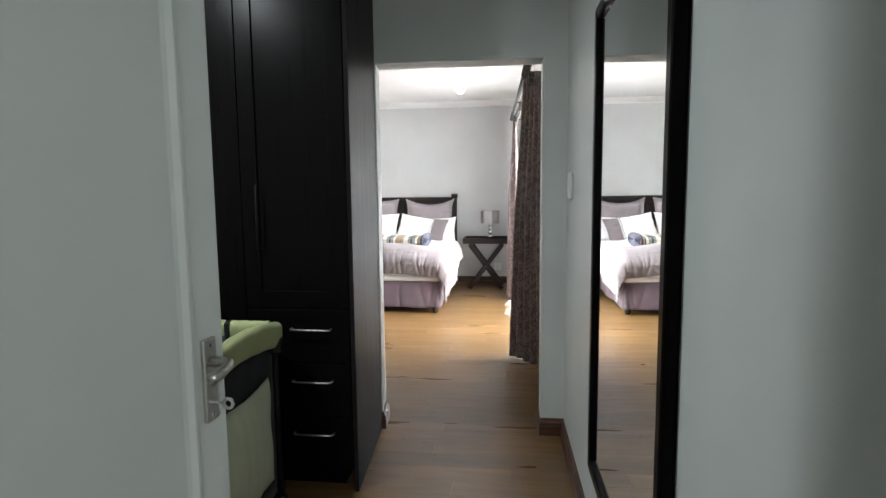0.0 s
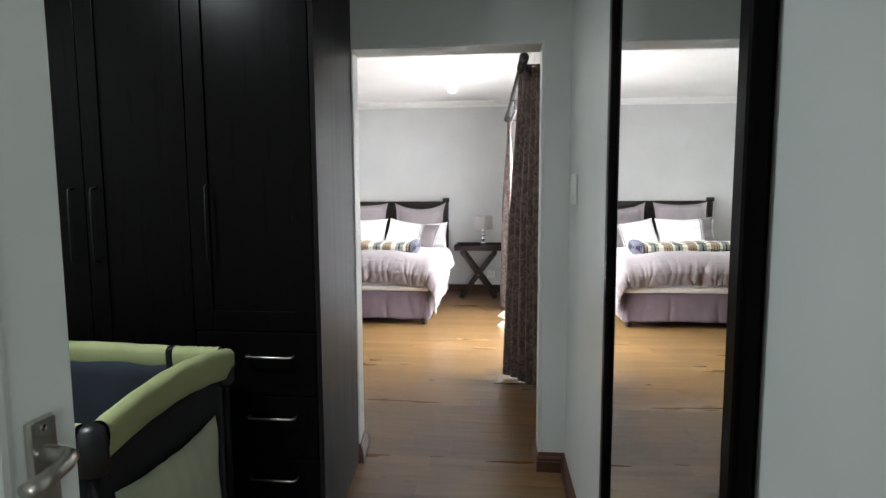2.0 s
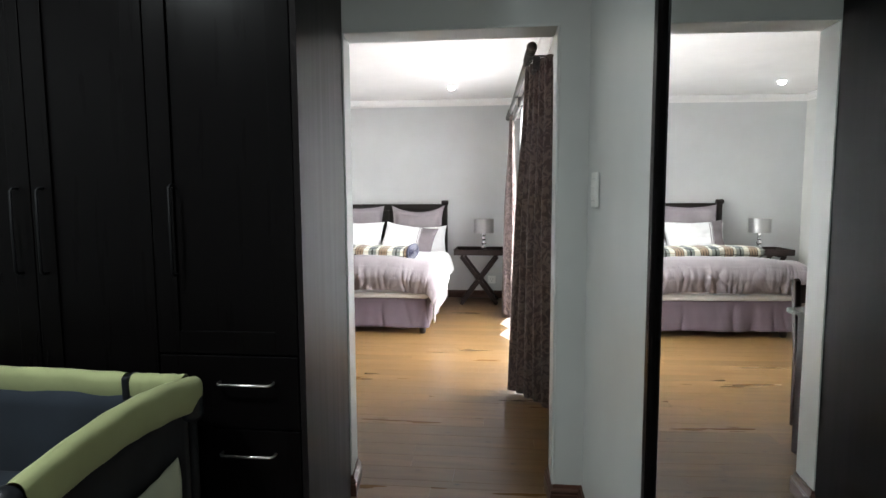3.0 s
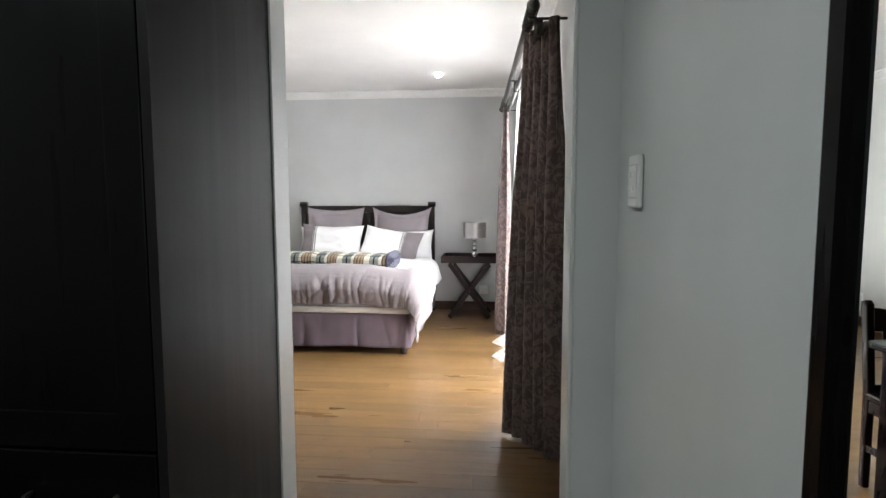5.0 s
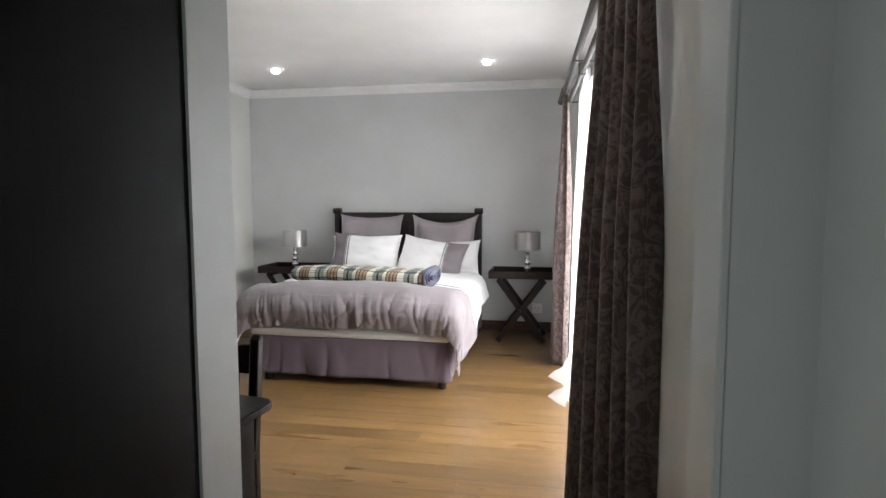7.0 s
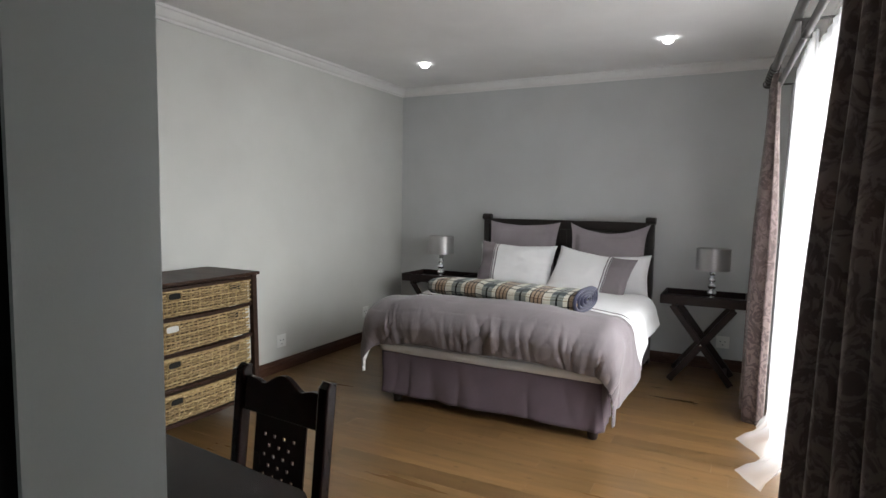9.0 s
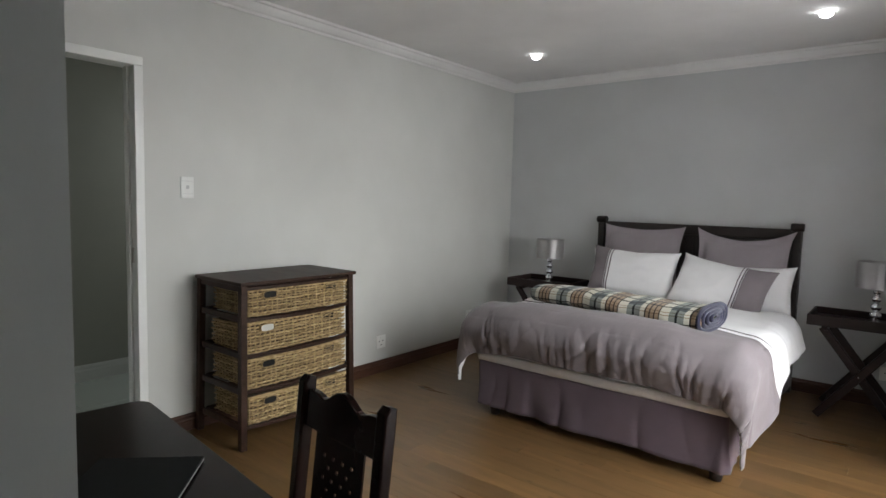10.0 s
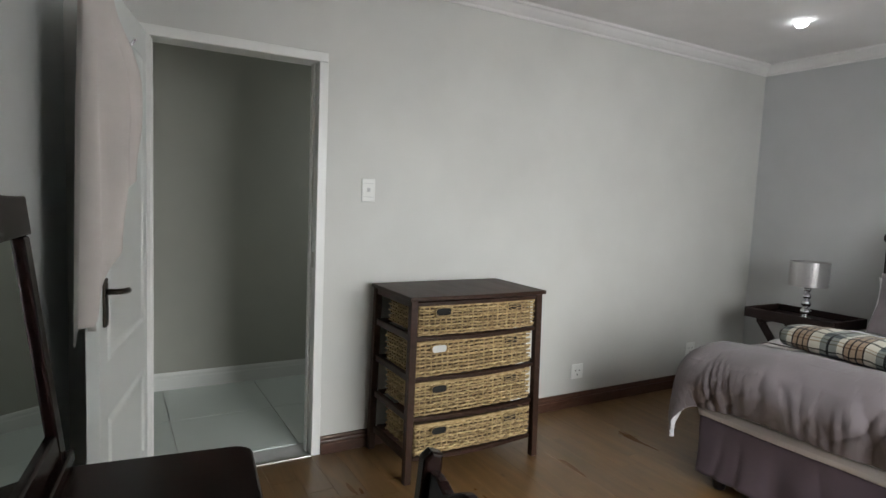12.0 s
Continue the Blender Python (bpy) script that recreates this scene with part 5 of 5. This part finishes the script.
# ---- dressing table, its mirror and chair ----
def dressing_table():
    # right end by the opening, front edge a little askew to the wall
    ob = empty("dressing_table", pose(-1.38, 3.345, 0, 0, 0, -6.5), "dark lacquered dressing table with a tilting mirror", "dressing table")
    w, d, h = 1.0, 0.43, 0.755
    top = []
    r = 0.045
    for cx, cy, a0 in ((w / 2 - r, d / 2 - r, 0), (-w / 2 + r, d / 2 - r, 90), (-w / 2 + r, -d / 2 + r, 180), (w / 2 - r, -d / 2 + r, 270)):
        top += [(cx + r * math.cos(radians(a0 + k * 15)), cy + r * math.sin(radians(a0 + k * 15))) for k in range(7)]
    part("top", prism(top, 0.024, "z", 0.006, m=Matrix.Translation((0, 0, h - 0.024))), mahogany, ob)
    for s in (-1, 1):
        x = s * (w / 2 - 0.075)
        # end frame: two broad tapered uprights, a cut-out between, and a low rail
        side = [(-d / 2 + 0.03, h - 0.025), (-d / 2 + 0.035, 0.0), (-d / 2 + 0.085, 0.0), (-d / 2 + 0.1, h - 0.14), (d / 2 - 0.1, h - 0.14), (d / 2 - 0.085, 0.0), (d / 2 - 0.035, 0.0), (d / 2 - 0.03, h - 0.025)]
        part("end_frame", prism(side, 0.026, "x", 0.003, m=Matrix.Translation((x - 0.013, 0, 0))), mahogany, ob)
        part("low_rail", box((x - 0.01, -d / 2 + 0.085, 0.16), (x + 0.01, d / 2 - 0.085, 0.21), 0.003), mahogany, ob)
    part("apron", box((-w / 2 + 0.09, -d / 2 + 0.04, h - 0.14), (w / 2 - 0.09, -d / 2 + 0.058, h - 0.0245), 0.003), mahogany, ob)
    apron = [(-w / 2 + 0.09, h - 0.0245), (-w / 2 + 0.09, h - 0.13)] + [(-w / 2 + 0.09 + (w - 0.18) * k / 16, h - 0.13 + 0.05 * math.sin(math.pi * k / 16)) for k in range(17)] + [(w / 2 - 0.09, h - 0.13), (w / 2 - 0.09, h - 0.0245)]
    part("apron", prism(apron[:1] + apron[2:-2] + apron[-1:], 0.018, "y", 0.003, m=Matrix.Translation((0, d / 2 - 0.058, 0))), mahogany, ob)
    # mirror that leans back on two short posts
    tilt = pose(-0.02, -d / 2 + 0.034, h + 0.002, 7)
    mz, mw, f_ = 0.545, 1.0, 0.05
    mir = part("mirror", box((-mw / 2 + f_ - 0.006, 0.0, 0.05 - 0.006 + f_), (mw / 2 - f_ + 0.006, 0.004, mz - f_ + 0.006)), mirror_glass, ob, "clear mirror glass in a dark wooden frame", m=tilt)
    for s in (-1, 1):
        part("stile", box((s * (mw / 2 - f_ / 2) - f_ / 2, -0.014, 0.0), (s * (mw / 2 - f_ / 2) + f_ / 2, 0.016, mz - f_), 0.006), mahogany, mir)
    part("rail", box((-mw / 2 + f_ + 0.0005, -0.013, 0.03), (mw / 2 - f_ - 0.0005, 0.015, 0.03 + f_), 0.005), mahogany, mir)
    head = [(-mw / 2 - 0.01, mz - f_)] + [(mw / 2 + 0.01, mz - f_)] + [(mw / 2 + 0.01 - (mw + 0.02) * k / 20, mz + 0.03 + 0.02 * math.sin(math.pi * k / 20) ** 2) for k in range(21)]
    part("crest", prism(head, 0.034, "y", 0.005, m=Matrix.Translation((0, -0.016, 0.0008))), mahogany, mir)
    part("foot_bar", box((-mw / 2, -0.03, -0.0015), (mw / 2, 0.03, 0.0235), 0.004), mahogany, mir)
    return ob


dressing_table()
book = empty("folder", pose(-1.335, 3.35, 0.7565, 0, 0, -44), "flat black folder with a painted edge glint on the dressing table", "folder")
part("cover", box((-0.13, -0.11, 0), (0.13, 0.11, 0.012), 0.003), matt_black, book)
# grey strip that paints the glint along the folder's edge
part("edge_glint", box((-0.125, -0.105, 0.005), (0.131, 0.1115, 0.0075), 0.001), grey_plastic, book, "thin pale strip drawn as the edge's glint")


def side_chair():
    ob = empty("dining_chair", pose(-1.29, 3.868, 0, 0, 0, 175), "dark lacquered wooden chair with a pierced splat", "chair")
    w, d, sh, top = 0.382, 0.40, 0.44, 0.845
    # local: the back stands at y 0 and the seat runs to +y
    part("seat", prism([(-w / 2, -0.0), (w / 2, 0.0), (w / 2 + 0.02, d), (-w / 2 - 0.02, d)], 0.035, "z", 0.01, m=Matrix.Translation((0, 0.02, sh - 0.035))), mahogany, ob)
    for s in (-1, 1):
        x = s * (w / 2 - 0.018)
        back = [(0.02, 0.0), (0.05, 0.0), (0.05, sh), (0.012, top - 0.01), (-0.006, top + 0.004), (-0.03, top - 0.004), (-0.028, top - 0.04), (0.012, sh)]
        part("back_post", prism(back, 0.036, "x", 0.007, m=Matrix.Translation((x - 0.018, 0, 0))), mahogany, ob)
        part("front_leg", box((s * w / 2 - 0.018, d - 0.03, 0), (s * w / 2 + 0.018, d + 0.006, sh - 0.036), 0.004), mahogany, ob)
        part("side_stretcher", box((s * (w / 2 - 0.012) - 0.009, 0.05, 0.17), (s * (w / 2 - 0.012) + 0.009, d - 0.03, 0.2), 0.003), mahogany, ob)
        part("seat_rail", box((s * (w / 2 - 0.012) - 0.01, 0.05, sh - 0.09), (s * (w / 2 - 0.012) + 0.01, d - 0.03, sh - 0.036), 0.003), mahogany, ob)
    part("seat_rail", box((-w / 2 + 0.019, d - 0.02, sh - 0.09), (w / 2 - 0.019, d - 0.002, sh - 0.036), 0.003), mahogany, ob)
    part("stretcher", box((-w / 2 + 0.022, d / 2, 0.172), (w / 2 - 0.022, d / 2 + 0.018, 0.198), 0.003), mahogany, ob)
    lean = pose(0, 0.03, sh, 6.0)
    bw = w / 2 - 0.037
    hh = top - sh
    crest = [(-bw, hh - 0.135), (bw, hh - 0.135)] + [(bw - 2 * bw * k / 28, hh - 0.03 + 0.024 * math.exp(-((k - 14) / 4.2) ** 2) - 0.012 * math.exp(-((k - 7) / 2.5) ** 2) - 0.012 * math.exp(-((k - 21) / 2.5) ** 2)) for k in range(29)]
    part("crest_rail", prism(crest, 0.024, "y", 0.004, m=Matrix.Translation((0, -0.012, 0))), mahogany, ob, m=lean)
    # splat pierced by a lattice of small square holes
    sw_, z0, z1 = 0.105, 0.03, hh - 0.1355
    cols, rws = 21, 24
    bm = bmesh.new()
    dx, dz = 2 * sw_ / cols, (z1 - z0) / rws
    filled = set()
    for i in range(cols):
        for j in range(rws):
            if not (3 <= i <= cols - 4 and 3 <= j <= rws - 4 and (j % 3 == 0) and ((i + 2 * (j // 3)) % 4 == 0)):
                filled.add((i, j))
    V = {}

    def vert(i, j, y):
        if (i, j, y) not in V:
            V[(i, j, y)] = bm.verts.new((-sw_ + dx * i, y, z0 + dz * j))
        return V[(i, j, y)]

    for i, j in filled:
        for y in (-0.003, 0.003):
            bm.faces.new((vert(i, j, y), vert(i + 1, j, y), vert(i + 1, j + 1, y), vert(i, j + 1, y)))
        for (ni, nj), (p, q2) in (((i - 1, j), ((i, j), (i, j + 1))), ((i + 1, j), ((i + 1, j), (i + 1, j + 1))), ((i, j - 1), ((i, j), (i + 1, j))), ((i, j + 1), ((i, j + 1), (i + 1, j + 1)))):
            if (ni, nj) not in filled:
                bm.faces.new((vert(*p, -0.003), vert(*q2, -0.003), vert(*q2, 0.003), vert(*p, 0.003)))
    bmesh.ops.recalc_face_normals(bm, faces=bm.faces[:])
    part("splat", bm, mahogany, ob, "centre splat pierced with small holes", m=lean)
    part("low_rail", box((-bw, -0.01, 0.0), (bw, 0.01, 0.0295), 0.003), mahogany, ob, m=lean)
    return ob


side_chair()


# ---- towel over the bathroom door ----
def towel(u, v):
    """Draped round the door's upper corner; folds widen downwards and the hem runs to a low point."""
    a = 2 * math.pi * u
    c, d_ = math.cos(a), math.sin(a)
    w = 0.11 + 0.02 * smoothstep(0, 0.5, v)
    deep = 0.040 + 0.05 * smoothstep(0.05, 0.55, v) - 0.02 * smoothstep(0.7, 1, v)
    length = 0.58 + 0.56 * min(1.0, max(0.0, (c - 0.8 * d_ + 1.28) / 2.5)) + 0.015 * math.sin(a * 7)
    fold = 1 + 0.34 * math.sin(a * 7 + 1.5 * v) * smoothstep(0.05, 0.4, v) + 0.12 * wob(c * 2, d_ * 2, v * 3)
    close = 1 - 0.9 * (1 - smoothstep(0, 0.03, v))
    x = w * c * (0.9 + 0.1 * fold) * (0.8 + 0.2 * close) + 0.03 * v
    y = (deep * fold * d_ if d_ > 0 else 0.036 * d_ * (0.9 + 0.1 * fold)) * close + (0.02 * v if d_ > 0 else -0.012 * v)
    return (x, y, -v * length + 0.006 * wob(c * 3, d_ * 3, 2))


tw = thing("towel", sheet(towel, 84, 60, closed_u=True), towel_cloth, "oatmeal terry towel hanging over the open bathroom door", "towel", smooth=True)
tw.matrix_world = bath_door.matrix_world @ pose(0.665, 0.0, 2.012)

# ---- floor pieces: boards and tiles ----
def boards(parent, x0, x1, y0, y1, seed):
    rnd = random.Random(seed)
    width, length = 0.129, 1.2
    shared = {}
    y = y0
    while y < y1 - 0.01:
        wd = min(width, y1 - y)
        x = x0 - rnd.uniform(0, length)
        while x < x1:
            a, b = max(x, x0), min(x + length, x1)
            if b - a > 0.02:
                key_ = (round(b - a, 3), round(wd, 3))
                if key_ not in shared:
                    bm = box((0.0002, 0.0002, -0.011), (b - a - 0.0002, wd - 0.0002, 0), 0)
                    top_edges = [e for e in bm.edges if all(v.co.z > -0.001 for v in e.verts)]
                    bmesh.ops.bevel(bm, geom=top_edges, offset=0.0007, segments=1, affect="EDGES")
                    shared[key_] = mesh("board", bm, oak)
                ob = new("board", shared[key_])
                ob.parent = parent
                ob.matrix_basis = Matrix.Translation((a, y, 0))
            x += length
        y += wd


boards(floor, -2.3, XP, -3.2, YD, 11)
boards(floor_bed, XL, XR + 0.05, YD, YF, 12)


def tiles(parent, x0, x1, y0, y1, size):
    me = mesh("tile", box((0.002, 0.002, -0.006), (size - 0.002, size - 0.002, 0.0), 0.001), tile_white)
    for i in range(int((x1 - x0) / size) + 1):
        for j in range(int((y1 - y0) / size) + 1):
            if x0 + (i + 1) * size <= x1 + 0.4 and y0 + (j + 1) * size <= y1 + 0.4:
                ob = new("tile", me)
                ob.parent = parent
                ob.matrix_basis = Matrix.Translation((x0 + i * size, y0 + j * size, 0))


tiles(floor_bath, -4.65, -3.6, 3.02, 5.2, 0.59)
